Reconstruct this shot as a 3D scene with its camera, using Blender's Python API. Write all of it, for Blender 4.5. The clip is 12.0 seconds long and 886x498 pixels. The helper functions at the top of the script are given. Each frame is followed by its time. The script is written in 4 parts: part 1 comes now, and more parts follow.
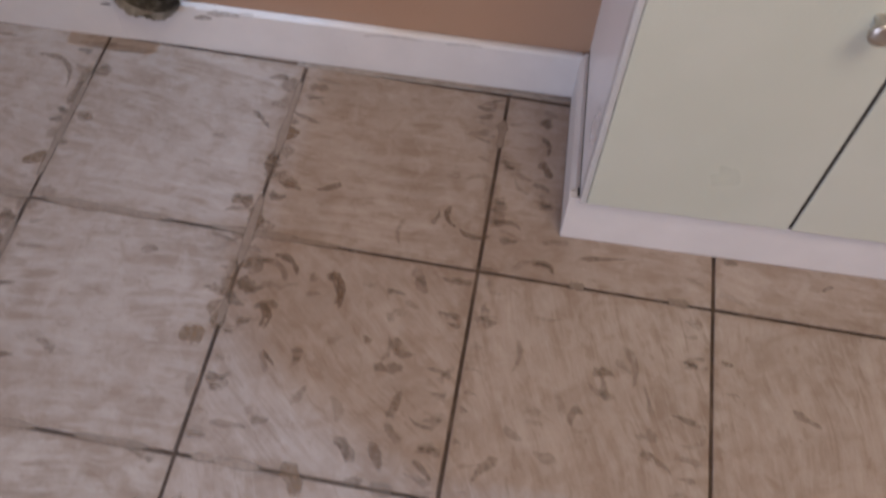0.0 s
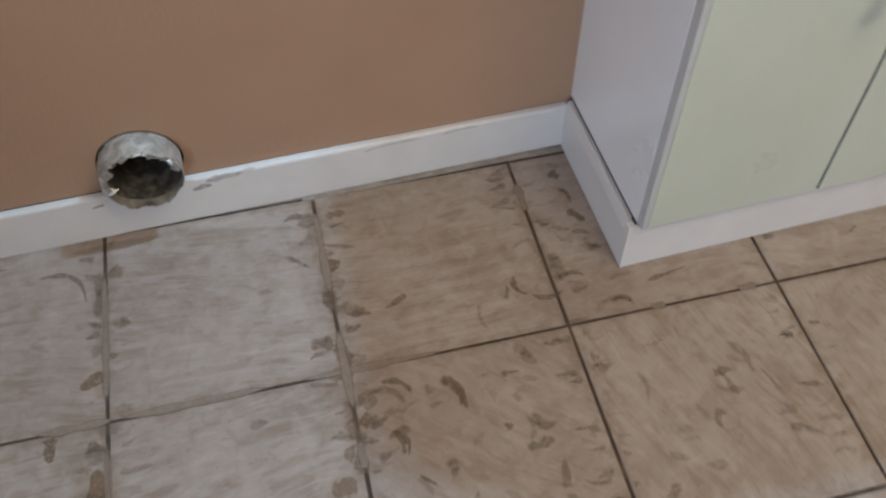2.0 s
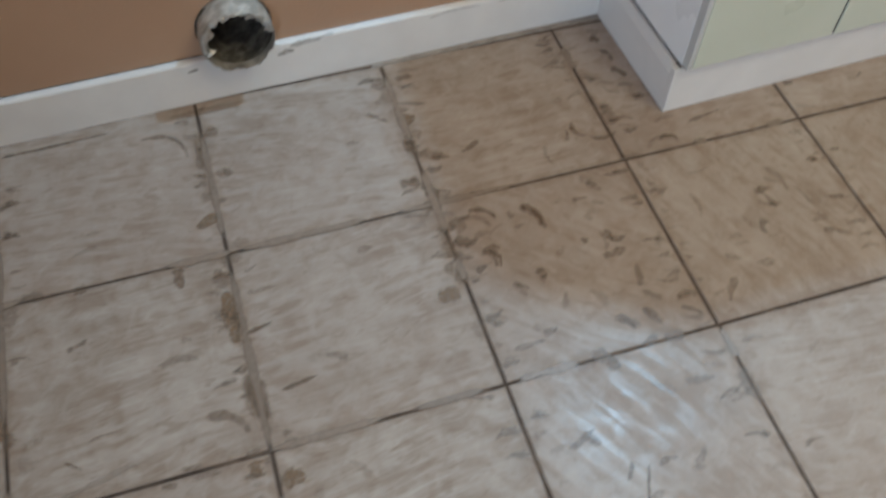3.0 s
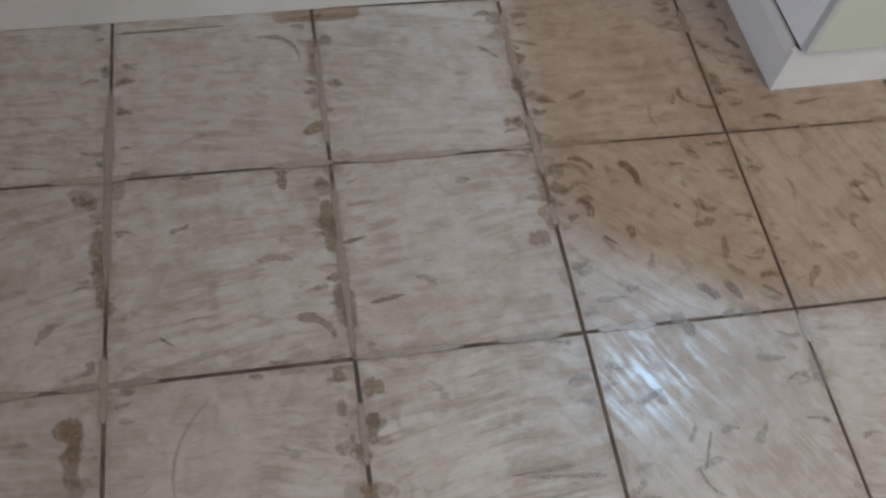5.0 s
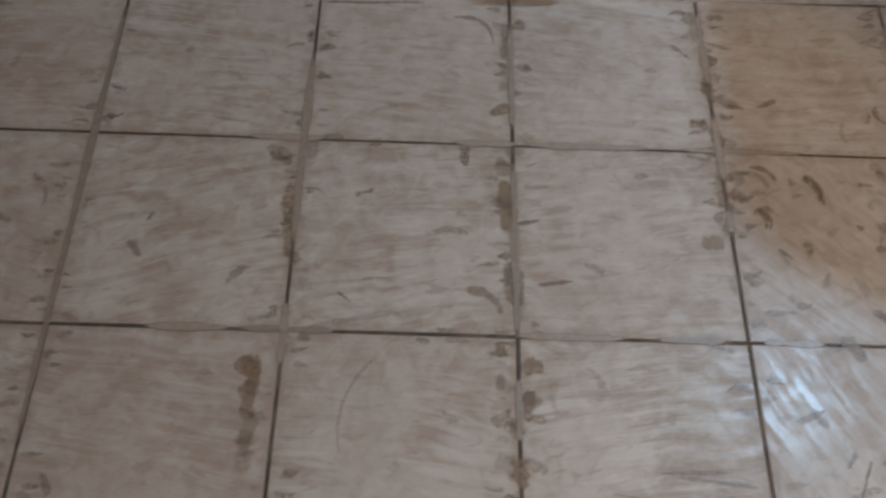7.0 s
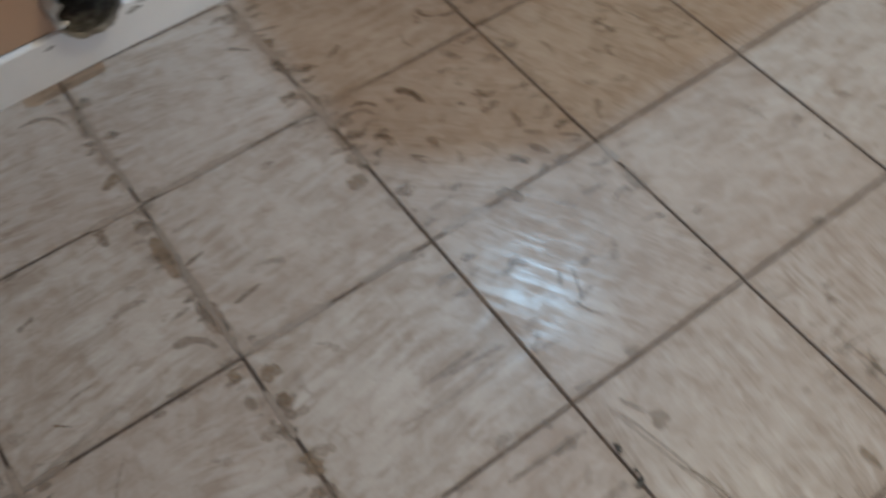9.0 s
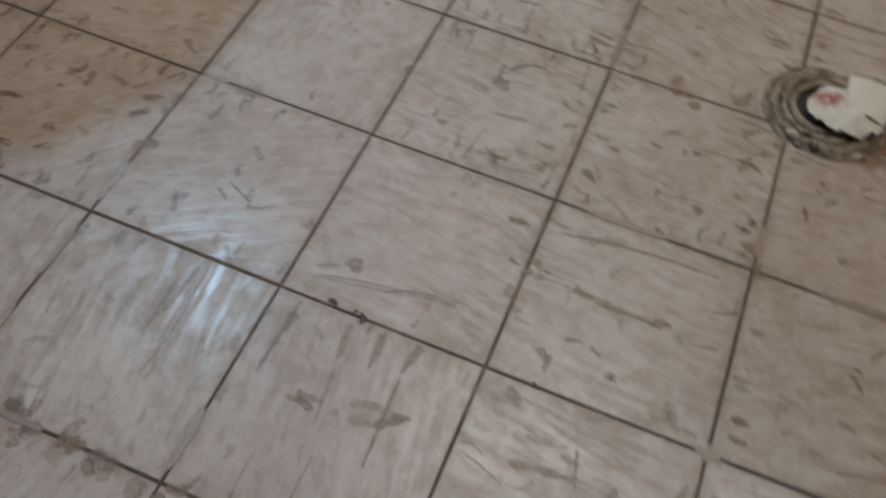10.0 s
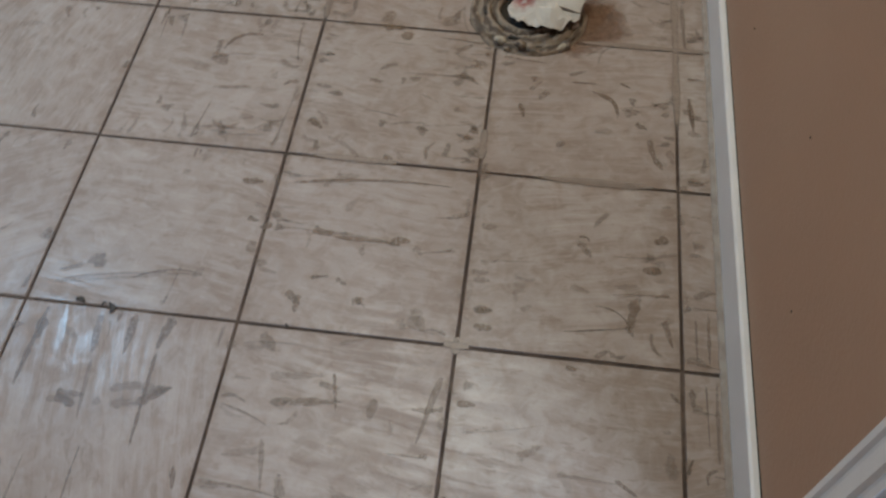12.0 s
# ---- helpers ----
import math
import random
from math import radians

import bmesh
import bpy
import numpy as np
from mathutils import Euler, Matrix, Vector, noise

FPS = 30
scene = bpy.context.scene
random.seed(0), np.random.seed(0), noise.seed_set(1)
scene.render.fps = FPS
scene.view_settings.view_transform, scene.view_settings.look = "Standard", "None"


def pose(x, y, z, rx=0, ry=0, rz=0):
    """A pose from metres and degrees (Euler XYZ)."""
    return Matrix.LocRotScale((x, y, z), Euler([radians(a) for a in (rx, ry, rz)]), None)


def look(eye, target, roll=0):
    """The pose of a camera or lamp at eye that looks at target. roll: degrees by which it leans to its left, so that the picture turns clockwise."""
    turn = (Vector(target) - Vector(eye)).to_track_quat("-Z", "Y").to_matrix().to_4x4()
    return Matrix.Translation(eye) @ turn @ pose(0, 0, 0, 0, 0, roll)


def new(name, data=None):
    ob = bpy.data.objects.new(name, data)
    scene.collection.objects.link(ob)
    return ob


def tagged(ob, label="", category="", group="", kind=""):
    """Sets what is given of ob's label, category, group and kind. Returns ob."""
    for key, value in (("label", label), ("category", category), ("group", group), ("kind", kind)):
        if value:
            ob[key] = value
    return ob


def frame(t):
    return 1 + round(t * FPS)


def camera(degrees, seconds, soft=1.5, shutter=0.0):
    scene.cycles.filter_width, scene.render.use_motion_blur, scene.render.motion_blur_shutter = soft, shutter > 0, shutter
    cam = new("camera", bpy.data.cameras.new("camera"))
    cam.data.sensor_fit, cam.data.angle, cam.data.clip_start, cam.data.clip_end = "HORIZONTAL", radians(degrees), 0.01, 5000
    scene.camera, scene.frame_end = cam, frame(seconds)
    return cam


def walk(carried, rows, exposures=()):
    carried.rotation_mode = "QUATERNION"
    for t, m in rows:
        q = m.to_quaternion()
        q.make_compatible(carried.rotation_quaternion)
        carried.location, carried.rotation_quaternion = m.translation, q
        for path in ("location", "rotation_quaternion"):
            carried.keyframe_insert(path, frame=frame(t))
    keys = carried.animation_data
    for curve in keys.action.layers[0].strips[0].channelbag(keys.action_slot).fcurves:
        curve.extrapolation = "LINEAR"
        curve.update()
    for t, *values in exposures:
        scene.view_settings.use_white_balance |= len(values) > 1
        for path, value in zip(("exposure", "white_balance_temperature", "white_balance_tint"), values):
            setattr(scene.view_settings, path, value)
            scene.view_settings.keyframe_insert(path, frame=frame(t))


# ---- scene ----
cam = camera(52.5, 12.0, soft=2.3, shutter=0.4)
PATH = [
    (0, (0.022, -0.596, 1.005), (-0.1, 0.452, -0.694), 3.7),
    (0.2, (-0.028, -0.573, 1.013), (-0.096, 0.505, -0.671), 5.8),
    (0.5, (-0.035, -0.519, 1.005), (-0.2, 0.519, -0.697), 2.0),
    (0.8, (-0.097, -0.484, 1.013), (-0.334, 0.495, -0.715), 0.3),
    (1, (-0.137, -0.486, 0.998), (-0.417, 0.511, -0.713), -1.2),
    (1.2, (-0.236, -0.422, 1.005), (-0.287, 0.473, -0.783), 3.6),
    (1.5, (-0.274, -0.457, 1.012), (-0.16, 0.484, -0.748), 1.1),
    (1.8, (-0.294, -0.51, 1.035), (-0.066, 0.567, -0.635), 0.9),
    (2, (-0.308, -0.587, 1.037), (-0.041, 0.576, -0.568), -0.6),
    (2.2, (-0.356, -0.684, 1.015), (-0.037, 0.539, -0.535), -0.7),
    (2.5, (-0.403, -0.724, 1.045), (-0.073, 0.422, -0.56), 0.5),
    (3, (-0.563, -0.769, 1.041), (-0.178, 0.314, -0.595), 2.3),
    (3.2, (-0.625, -0.765, 1.049), (-0.217, 0.237, -0.633), 3.7),
    (4.8, (-0.651, -0.746, 1.068), (-0.324, 0.192, -0.667), 9.2),
    (5, (-0.67, -0.756, 1.061), (-0.348, 0.212, -0.659), 10.5),
    (5.5, (-0.711, -0.773, 1.068), (-0.457, 0.241, -0.638), 12.3),
    (6, (-0.729, -0.799, 1.067), (-0.501, 0.249, -0.622), 15.0),
    (6.5, (-0.732, -0.785, 1.065), (-0.534, 0.223, -0.651), 14.7),
    (7, (-0.734, -0.775, 1.079), (-0.694, 0.193, -0.671), 3.8),
    (7.2, (-0.739, -0.773, 1.077), (-0.743, 0.169, -0.687), 1.2),
    (8.8, (-0.684, -0.819, 1.071), (-0.259, 0.044, -0.682), -1.9),
    (9, (-0.684, -0.89, 1.059), (-0.075, 0.005, -0.622), -2.0),
    (9.2, (-0.689, -0.958, 1.055), (-0.026, -0.105, -0.628), -4.7),
    (9.5, (-0.747, -0.974, 1.072), (0.015, -0.271, -0.638), -1.7),
    (9.7, (-0.765, -0.99, 1.077), (0.14, -0.376, -0.597), 1.4),
    (9.9, (-0.829, -0.977, 1.07), (0.255, -0.633, -0.575), 8.8),
    (10, (-0.848, -0.998, 1.076), (0.222, -0.682, -0.584), 6.8),
    (10.2, (-0.841, -1.028, 1.08), (0.188, -0.791, -0.618), 4.7),
    (10.3, (-0.826, -1.058, 1.086), (0.197, -0.834, -0.619), 3.0),
    (10.5, (-0.853, -1.097, 1.083), (0.244, -0.97, -0.584), 4.5),
    (10.8, (-0.835, -1.219, 1.096), (0.254, -1.132, -0.58), 2.6),
    (11, (-0.863, -1.269, 1.08), (0.257, -1.217, -0.576), 4.2),
    (11.2, (-0.853, -1.296, 1.085), (0.206, -1.191, -0.608), 5.5),
    (11.5, (-0.87, -1.297, 1.084), (0.189, -1.124, -0.603), 3.7),
    (12, (-0.873, -1.274, 1.089), (0.231, -1.134, -0.573), -0.0),
]
EXPOSURES = [(0, 0.02, 5480, 21), (0.6, 0.04, 5460, 17), (1.2, 0.04, 5400, 12), (2.0, 0.09, 5250, 5), (2.5, 0.10, 5250, 1), (5, 0.05, 5230, 3), (6, 0.07, 5250, 4), (7.2, 0.07, 5280, 5), (9, -0.10, 5330, 3), (10.5, -0.17, 5130, 4), (12, -0.17, 5180, 5)]
walk(cam, [(t, look(eye, target, roll)) for t, eye, target, roll in PATH], EXPOSURES)

# ---- world, lights ----
world = bpy.data.worlds.new("world")
scene.world = world
world.use_nodes = True
sky = world.node_tree.nodes.new("ShaderNodeTexSky")
sky.sky_type, sky.sun_disc = "NISHITA", False
sky.sun_elevation, sky.sun_rotation = radians(40), radians(200)
world.node_tree.links.new(sky.outputs["Color"], world.node_tree.nodes["Background"].inputs["Color"])
world.node_tree.nodes["Background"].inputs["Strength"].default_value = 0.1


def area(name, m, sx, sy, watts, colour):
    data = bpy.data.lights.new(name, "AREA")
    data.shape, data.size, data.size_y, data.energy, data.color = "RECTANGLE", sx, sy, watts, colour
    ob = new(name, data)
    ob.matrix_world = m
    return ob


DOOR_W, DOOR_E = -1.391, -0.606
# daylight that falls slantwise through the doorway, a ceiling lamp, and the small lamp over the cabinet whose shadow lies on the floor
area("doorway_daylight", look((-1.95, -2.72, 1.0), (0.0, 0.25, 0.2)), 0.7, 1.5, 45.0, (0.92, 0.95, 1.0))
area("ceiling_lamp", look((0.62, -0.98, 2.38), (0.62, -0.98, 0)), 0.9, 0.9, 28.5, (1.0, 0.83, 0.545))
area("cabinet_lamp", look((0.50, 0.27, 1.78), (0.50, 0.269, 0)), 0.09, 0.07, 17.0, (0.54, 0.80, 1.0))

# ---- materials ----
P, GAP = 0.305, 0.0050   # tile pitch and joint


class Nodes:
    """Short hand for a node material."""

    def __init__(self, name):
        self.m = bpy.data.materials.new(name)
        self.m.use_nodes = True
        self.t = self.m.node_tree
        self.b = self.t.nodes["Principled BSDF"]
        geo = self.t.nodes.new("ShaderNodeNewGeometry")
        self.pos = geo.outputs["Position"]

    def put(self, socket, value):
        if isinstance(value, (int, float)):
            socket.default_value = value
        elif isinstance(value, (tuple, list)):
            socket.default_value = (*value, 1.0) if len(socket.default_value) == 4 and len(value) == 3 else value
        else:
            self.t.links.new(value, socket)

    def math(self, op, a, b=0.0, c=0.0, clamp=False):
        n = self.t.nodes.new("ShaderNodeMath")
        n.operation, n.use_clamp = op, clamp
        for s, v in zip(n.inputs, (a, b, c)):
            self.put(s, v)
        return n.outputs[0]

    def axes(self, v=None):
        n = self.t.nodes.new("ShaderNodeSeparateXYZ")
        self.put(n.inputs[0], v or self.pos)
        return n.outputs

    def vec(self, x, y, z):
        n = self.t.nodes.new("ShaderNodeCombineXYZ")
        for s, v in zip(n.inputs, (x, y, z)):
            self.put(s, v)
        return n.outputs[0]

    def scaled(self, v, s):
        n = self.t.nodes.new("ShaderNodeVectorMath")
        n.operation = "MULTIPLY"
        self.put(n.inputs[0], v)
        n.inputs[1].default_value = s
        return n.outputs[0]

    def noise(self, v, scale=1.0, detail=3.0, rough=0.55, distort=0.0):
        n = self.t.nodes.new("ShaderNodeTexNoise")
        self.put(n.inputs["Vector"], v)
        n.inputs["Scale"].default_value, n.inputs["Detail"].default_value = scale, detail
        n.inputs["Roughness"].default_value, n.inputs["Distortion"].default_value = rough, distort
        return n.outputs["Fac"]

    def span(self, v, lo, hi, a=0.0, b=1.0):
        n = self.t.nodes.new("ShaderNodeMapRange")
        n.interpolation_type = "SMOOTHSTEP"
        self.put(n.inputs["Value"], v)
        for key, x in (("From Min", lo), ("From Max", hi), ("To Min", a), ("To Max", b)):
            n.inputs[key].default_value = x
        return n.outputs["Result"]

    def mix(self, f, a, b):
        n = self.t.nodes.new("ShaderNodeMix")
        n.data_type = "RGBA"
        self.put(n.inputs["Factor"], f)
        ins = [s for s in n.inputs if s.type == "RGBA"]
        self.put(ins[0], a)
        self.put(ins[1], b)
        return [s for s in n.outputs if s.type == "RGBA"][0]

    def rnd(self):
        return self.t.nodes.new("ShaderNodeObjectInfo").outputs["Random"]

    def uv(self):
        return self.t.nodes.new("ShaderNodeUVMap").outputs[0]

    def bump(self, h, dist, strength=1.0):
        n = self.t.nodes.new("ShaderNodeBump")
        n.inputs["Distance"].default_value, n.inputs["Strength"].default_value = dist, strength
        self.put(n.inputs["Height"], h)
        self.put(self.b.inputs["Normal"], n.outputs["Normal"])

    def done(self, colour, rough, metal=0.0, alpha=None):
        self.put(self.b.inputs["Base Color"], colour)
        self.put(self.b.inputs["Roughness"], rough)
        self.put(self.b.inputs["Metallic"], metal)
        if alpha is not None:
            self.put(self.b.inputs["Alpha"], alpha)
        return self.m


def painted(name, a, b, rough, scale=9.0, grain=0.0003, fine=220.0, grime=0.35):
    """Paint with faint patches, grime specks and a roller's fine grain."""
    n = Nodes(name)
    big, small = n.noise(n.pos, scale, 4), n.noise(n.pos, fine, 2)
    c = n.mix(n.span(big, 0.3, 0.7), a, b)
    dirt = n.span(n.noise(n.pos, 38.0, 5, 0.7), 0.66, 0.8, 0.0, grime)
    c = n.mix(dirt, c, tuple(v * 0.6 for v in a))
    n.bump(small, grain)
    return n.done(c, n.span(big, 0.2, 0.8, rough - 0.06, rough + 0.06))


def tile_material():
    """Brown tile under a thin pale film, brushed on in soft wavy strokes. UV: metres along and across the strokes."""
    n = Nodes("filmed_tile")
    u, v, w = n.axes(n.uv())
    own = n.math("MULTIPLY", n.rnd(), 60.0)
    sway = n.math("MULTIPLY_ADD", n.noise(n.pos, 4.0, 1), 0.05, -0.025)
    across = n.math("ADD", v, sway)
    streak = n.noise(n.vec(n.math("MULTIPLY", u, 10.0), n.math("MULTIPLY", across, 84.0), own), 1.0, 2.5, 0.55, 0.16)
    bristle = n.noise(n.vec(n.math("MULTIPLY", u, 20.0), n.math("MULTIPLY", across, 210.0), n.math("ADD", own, 9.0)), 1.0, 2, 0.5, 0.2)
    dab = n.noise(n.vec(n.math("MULTIPLY", u, 27.0), n.math("MULTIPLY", across, 66.0), n.math("ADD", own, 5.0)), 1.0, 3, 0.55, 0.5)
    broad = n.noise(n.pos, 5.0, 3, 0.6, 0.5)
    patch = n.noise(n.pos, 30.0, 4, 0.62, 0.8)
    fine = n.noise(n.pos, 240.0, 3)
    # how much the strokes show, from place to place
    show = n.span(n.noise(n.pos, 6.0, 3, 0.6), 0.34, 0.66, 0.25, 1.0)
    film = n.math("ADD", n.math("MULTIPLY", patch, 0.55), n.math("MULTIPLY", broad, 0.45))
    c = n.mix(n.span(film, 0.34, 0.66), (0.275, 0.213, 0.168), (0.415, 0.355, 0.308))
    c = n.mix(n.math("MULTIPLY", n.span(streak, 0.51, 0.64, 0.0, 0.44), show), c, (0.49, 0.435, 0.39))
    c = n.mix(n.math("MULTIPLY", n.span(streak, 0.49, 0.35, 0.0, 0.46), show), c, (0.225, 0.165, 0.123))
    c = n.mix(n.math("MULTIPLY", n.span(bristle, 0.52, 0.70, 0.0, 0.30), show), c, (0.47, 0.415, 0.37))
    c = n.mix(n.span(dab, 0.58, 0.68, 0.0, 0.28), c, (0.49, 0.435, 0.39))
    c = n.mix(n.span(dab, 0.40, 0.32, 0.0, 0.36), c, (0.20, 0.145, 0.105))
    c = n.mix(n.span(n.rnd(), 0.0, 1.0, 0.0, 0.22), c, (0.32, 0.245, 0.205))
    c = n.mix(n.span(fine, 0.50, 0.8, 0.0, 0.18), c, (0.20, 0.15, 0.11))
    # the film is thin towards the tile's rim
    local = n.t.nodes.new("ShaderNodeTexCoord").outputs["Object"]
    lx, ly, lz = n.axes(local)
    rim = n.math("MINIMUM", n.math("MINIMUM", lx, n.math("SUBTRACT", P - GAP, lx)), n.math("MINIMUM", ly, n.math("SUBTRACT", P - GAP, ly)))
    thin = n.span(n.math("ADD", rim, n.math("MULTIPLY_ADD", n.noise(n.pos, 40.0, 3, 0.6), 0.07, -0.035)), -0.008, 0.016, 0.50, 0.0)
    c = n.mix(thin, c, (0.225, 0.162, 0.117))
    n.bump(n.math("ADD", n.math("MULTIPLY", streak, 0.55), n.math("ADD", n.math("MULTIPLY", bristle, 0.30), n.math("MULTIPLY", dab, 0.35))), 0.0013, 0.36)
    n.b.inputs["Specular IOR Level"].default_value = 0.17
    return n.done(c, n.span(n.math("ADD", n.math("MULTIPLY", film, 0.5), n.math("MULTIPLY", streak, 0.5)), 0.40, 0.60, 0.43, 0.22))


def grout_material():
    n = Nodes("grout")
    f = n.noise(n.pos, 16.0, 4, 0.65)
    c = n.mix(n.span(f, 0.42, 0.72), (0.062, 0.042, 0.030), (0.15, 0.108, 0.08))
    n.bump(n.noise(n.pos, 400.0, 3), 0.001)
    return n.done(c, 0.9)


def smear_material(name, a, b, most, soft=0.55, rag=1.7, low=0.45, least=0.35):
    """Bare spots and dried dirt: rounded dabs with soft, slightly ragged rims, each of its own strength."""
    n = Nodes(name)
    u, v, w = n.axes(n.uv())
    side = n.math("ABSOLUTE", n.math("MULTIPLY_ADD", v, 2.0, -1.0))
    end = n.math("ABSOLUTE", n.math("MULTIPLY_ADD", u, 2.0, -1.0))
    far = n.math("ADD", n.math("POWER", side, 2.0), n.math("POWER", end, 4.0))
    warp = n.math("MULTIPLY_ADD", n.noise(n.pos, 90.0, 4, 0.62), rag, -0.5 * rag)
    body = n.span(n.math("ADD", far, warp), 0.90 - soft, 0.90, 1.0, 0.0)
    body = n.math("MULTIPLY", body, n.span(far, 0.8, 1.0, 1.0, 0.0))
    island = [o for o in n.t.nodes if o.type == "NEW_GEOMETRY"][0].outputs["Random Per Island"]
    own = n.span(island, 0.0, 1.0, least, 1.0)
    worn = n.span(n.noise(n.pos, 190.0, 3, 0.6), 0.30, 0.62, low, 1.0)
    alpha = n.math("MULTIPLY", n.math("MULTIPLY", body, most), n.math("MULTIPLY", own, worn))
    return n.done(n.mix(n.noise(n.pos, 60.0, 3), a, b), 0.42, 0.0, alpha)


TILE, GROUT = tile_material(), grout_material()
FAINT = smear_material("thin_film_spots", (0.20, 0.138, 0.094), (0.26, 0.19, 0.138), 0.56, 0.8, 2.0)
FILM = smear_material("pale_film", (0.26, 0.195, 0.148), (0.335, 0.268, 0.216), 0.94, 0.5, 0.25, 0.85, 0.75)
SMEAR = smear_material("bare_brown_spots", (0.18, 0.118, 0.076), (0.235, 0.163, 0.112), 0.72)
OCHRE = smear_material("ochre_dirt", (0.205, 0.128, 0.072), (0.265, 0.178, 0.108), 0.74, 0.5, 1.9)
SCUFF = smear_material("grey_scuffs", (0.34, 0.31, 0.28), (0.44, 0.41, 0.38), 0.6)
RUST = smear_material("rust_stain", (0.20, 0.10, 0.050), (0.25, 0.145, 0.085), 0.62, 0.88, 1.0)
TAN = painted("tan_wall_paint", (0.375, 0.232, 0.146), (0.405, 0.26, 0.168), 0.55, 3.0, 0.0006, 160.0)
WHITE = painted("white_trim_paint", (0.68, 0.66, 0.645), (0.73, 0.71, 0.695), 0.35, 14.0)
PANEL = painted("white_panel", (0.82, 0.82, 0.83), (0.86, 0.86, 0.87), 0.3, 6.0, grime=0.06)
CABINET = painted("cabinet_paint", (0.54, 0.562, 0.468), (0.575, 0.595, 0.505), 0.32, 5.0, grime=0.06)
CEILING = painted("ceiling_paint", (0.78, 0.77, 0.74), (0.82, 0.81, 0.79), 0.8, 2.0)
CAULK = painted("grey_caulk", (0.34, 0.30, 0.26), (0.25, 0.21, 0.18), 0.7, 40.0)
CAULK_GREY = painted("grey_edge_strip", (0.50, 0.50, 0.49), (0.56, 0.56, 0.55), 0.4, 12.0)
# near-black colour standing for the shade inside open gaps, slots and holes
GAP_SHADE = painted("gap_shade", (0.022, 0.018, 0.014), (0.035, 0.03, 0.024), 0.8, 30.0)


# ---- building helpers ----
def mesh_of(name, bm, material, smooth=False):
    bmesh.ops.recalc_face_normals(bm, faces=bm.faces)
    me = bpy.data.meshes.new(name)
    bm.to_mesh(me)
    bm.free()
    me.materials.append(material)
    if smooth:
        me.shade_smooth()
    return me


def part(name, bm, material, parent=None, label="", smooth=False):
    ob = new(name, mesh_of(name, bm, material, smooth))
    if parent:
        ob.parent = parent
    return tagged(ob, label)


def thing(name, at, label, category, turn=0.0, group="", kind=""):
    ob = new(name)
    ob.empty_display_size = 0.05
    ob.matrix_basis = pose(*at, 0, 0, turn)
    return tagged(ob, label, category, group, kind)


def box(lo, hi, bevel=0.0, segments=1):
    bm = bmesh.new()
    bmesh.ops.create_cube(bm, size=1.0)
    for v in bm.verts:
        v.co = Vector([(a + b) / 2 + c * (b - a) for a, b, c in zip(lo, hi, v.co)])
    if bevel:
        bmesh.ops.bevel(bm, geom=bm.edges[:], offset=bevel, segments=segments, affect="EDGES", profile=0.6)
    return bm


def extruded(profile, a, b, swap=False):
    """A closed profile of (depth, height), swept along x from a to b, depth along -y. swap: upright, (across, depth) swept in z."""
    bm = bmesh.new()
    rings = []
    for s in (a, b):
        rings.append([bm.verts.new((p, -q, s) if swap else (s, -p, q)) for p, q in profile])
    k = len(profile)
    for i in range(k):
        bm.faces.new((rings[0][i], rings[0][(i + 1) % k], rings[1][(i + 1) % k], rings[1][i]))
    bm.faces.new(rings[0])
    bm.faces.new(rings[1][::-1])
    return bm


# ---- the room ----
WEST, EAST, HIGH = -2.1, 1.5, 2.4
SOUTH = -1.596          # face of the south wall
NORTH_AT, NORTH_TURN = (0.08, 0.332), 1.5   # a point of the north wall's face, and its turn
VENT_X, VENT_Z, VENT_R = -0.604, 0.1260, 0.0555  # along the north wall from that point

floor = thing("floor", (0, 0, 0), "beige glazed tile floor smeared with dried mud and dark dirty joints", "floor", kind="structure")
part("grout_bed", box((WEST - 0.1, SOUTH - 0.6, -0.05), (EAST + 0.1, 0.5, -0.0028)), GROUT, floor, "dark brown dirty grout")


def north_wall():
    """The wall with a round hole for the vent."""
    bm = bmesh.new()
    x0, x1 = WEST - 0.3, EAST + 0.2
    outer = [bm.verts.new((x, 0, z)) for x, z in ((x0, -0.02), (x1, -0.02), (x1, HIGH), (x0, HIGH))]
    k = 40
    ring = [bm.verts.new((VENT_X + (VENT_R + 0.0022) * math.cos(2 * math.pi * i / k), 0, VENT_Z + (VENT_R + 0.0022) * math.sin(2 * math.pi * i / k))) for i in range(k)]
    edges = [bm.edges.new((loop[i], loop[(i + 1) % len(loop)])) for loop in (outer, ring) for i in range(len(loop))]
    bmesh.ops.triangle_fill(bm, edges=edges, use_beauty=True)
    got = bmesh.ops.extrude_face_region(bm, geom=bm.faces[:])
    bmesh.ops.translate(bm, verts=[g for g in got["geom"] if isinstance(g, bmesh.types.BMVert)], vec=(0, 0.14, 0))
    ob = part("wall_north", bm, TAN, None, "tan painted wall with a round vent hole")
    ob.matrix_basis = pose(*NORTH_AT, 0, 0, 0, NORTH_TURN)
    return tagged(ob, category="wall", kind="structure")


north_wall()
SKIRT = [(0.0015, 0), (0.0125, 0), (0.0122, 0.078), (0.0112, 0.0812), (0.008, 0.083), (0.0015, 0.083)]


def baseboard(name, a, b, at, turn, label, high=0.083):
    prof = [(p, q * high / 0.083) for p, q in SKIRT]
    ob = part(name, extruded(prof, a, b), WHITE, None, label)
    ob.matrix_basis = pose(*at, 0, 0, 0, turn) if len(at) == 2 else pose(*at, 0, 0, turn)
    return tagged(ob, category="baseboard", kind="structure")


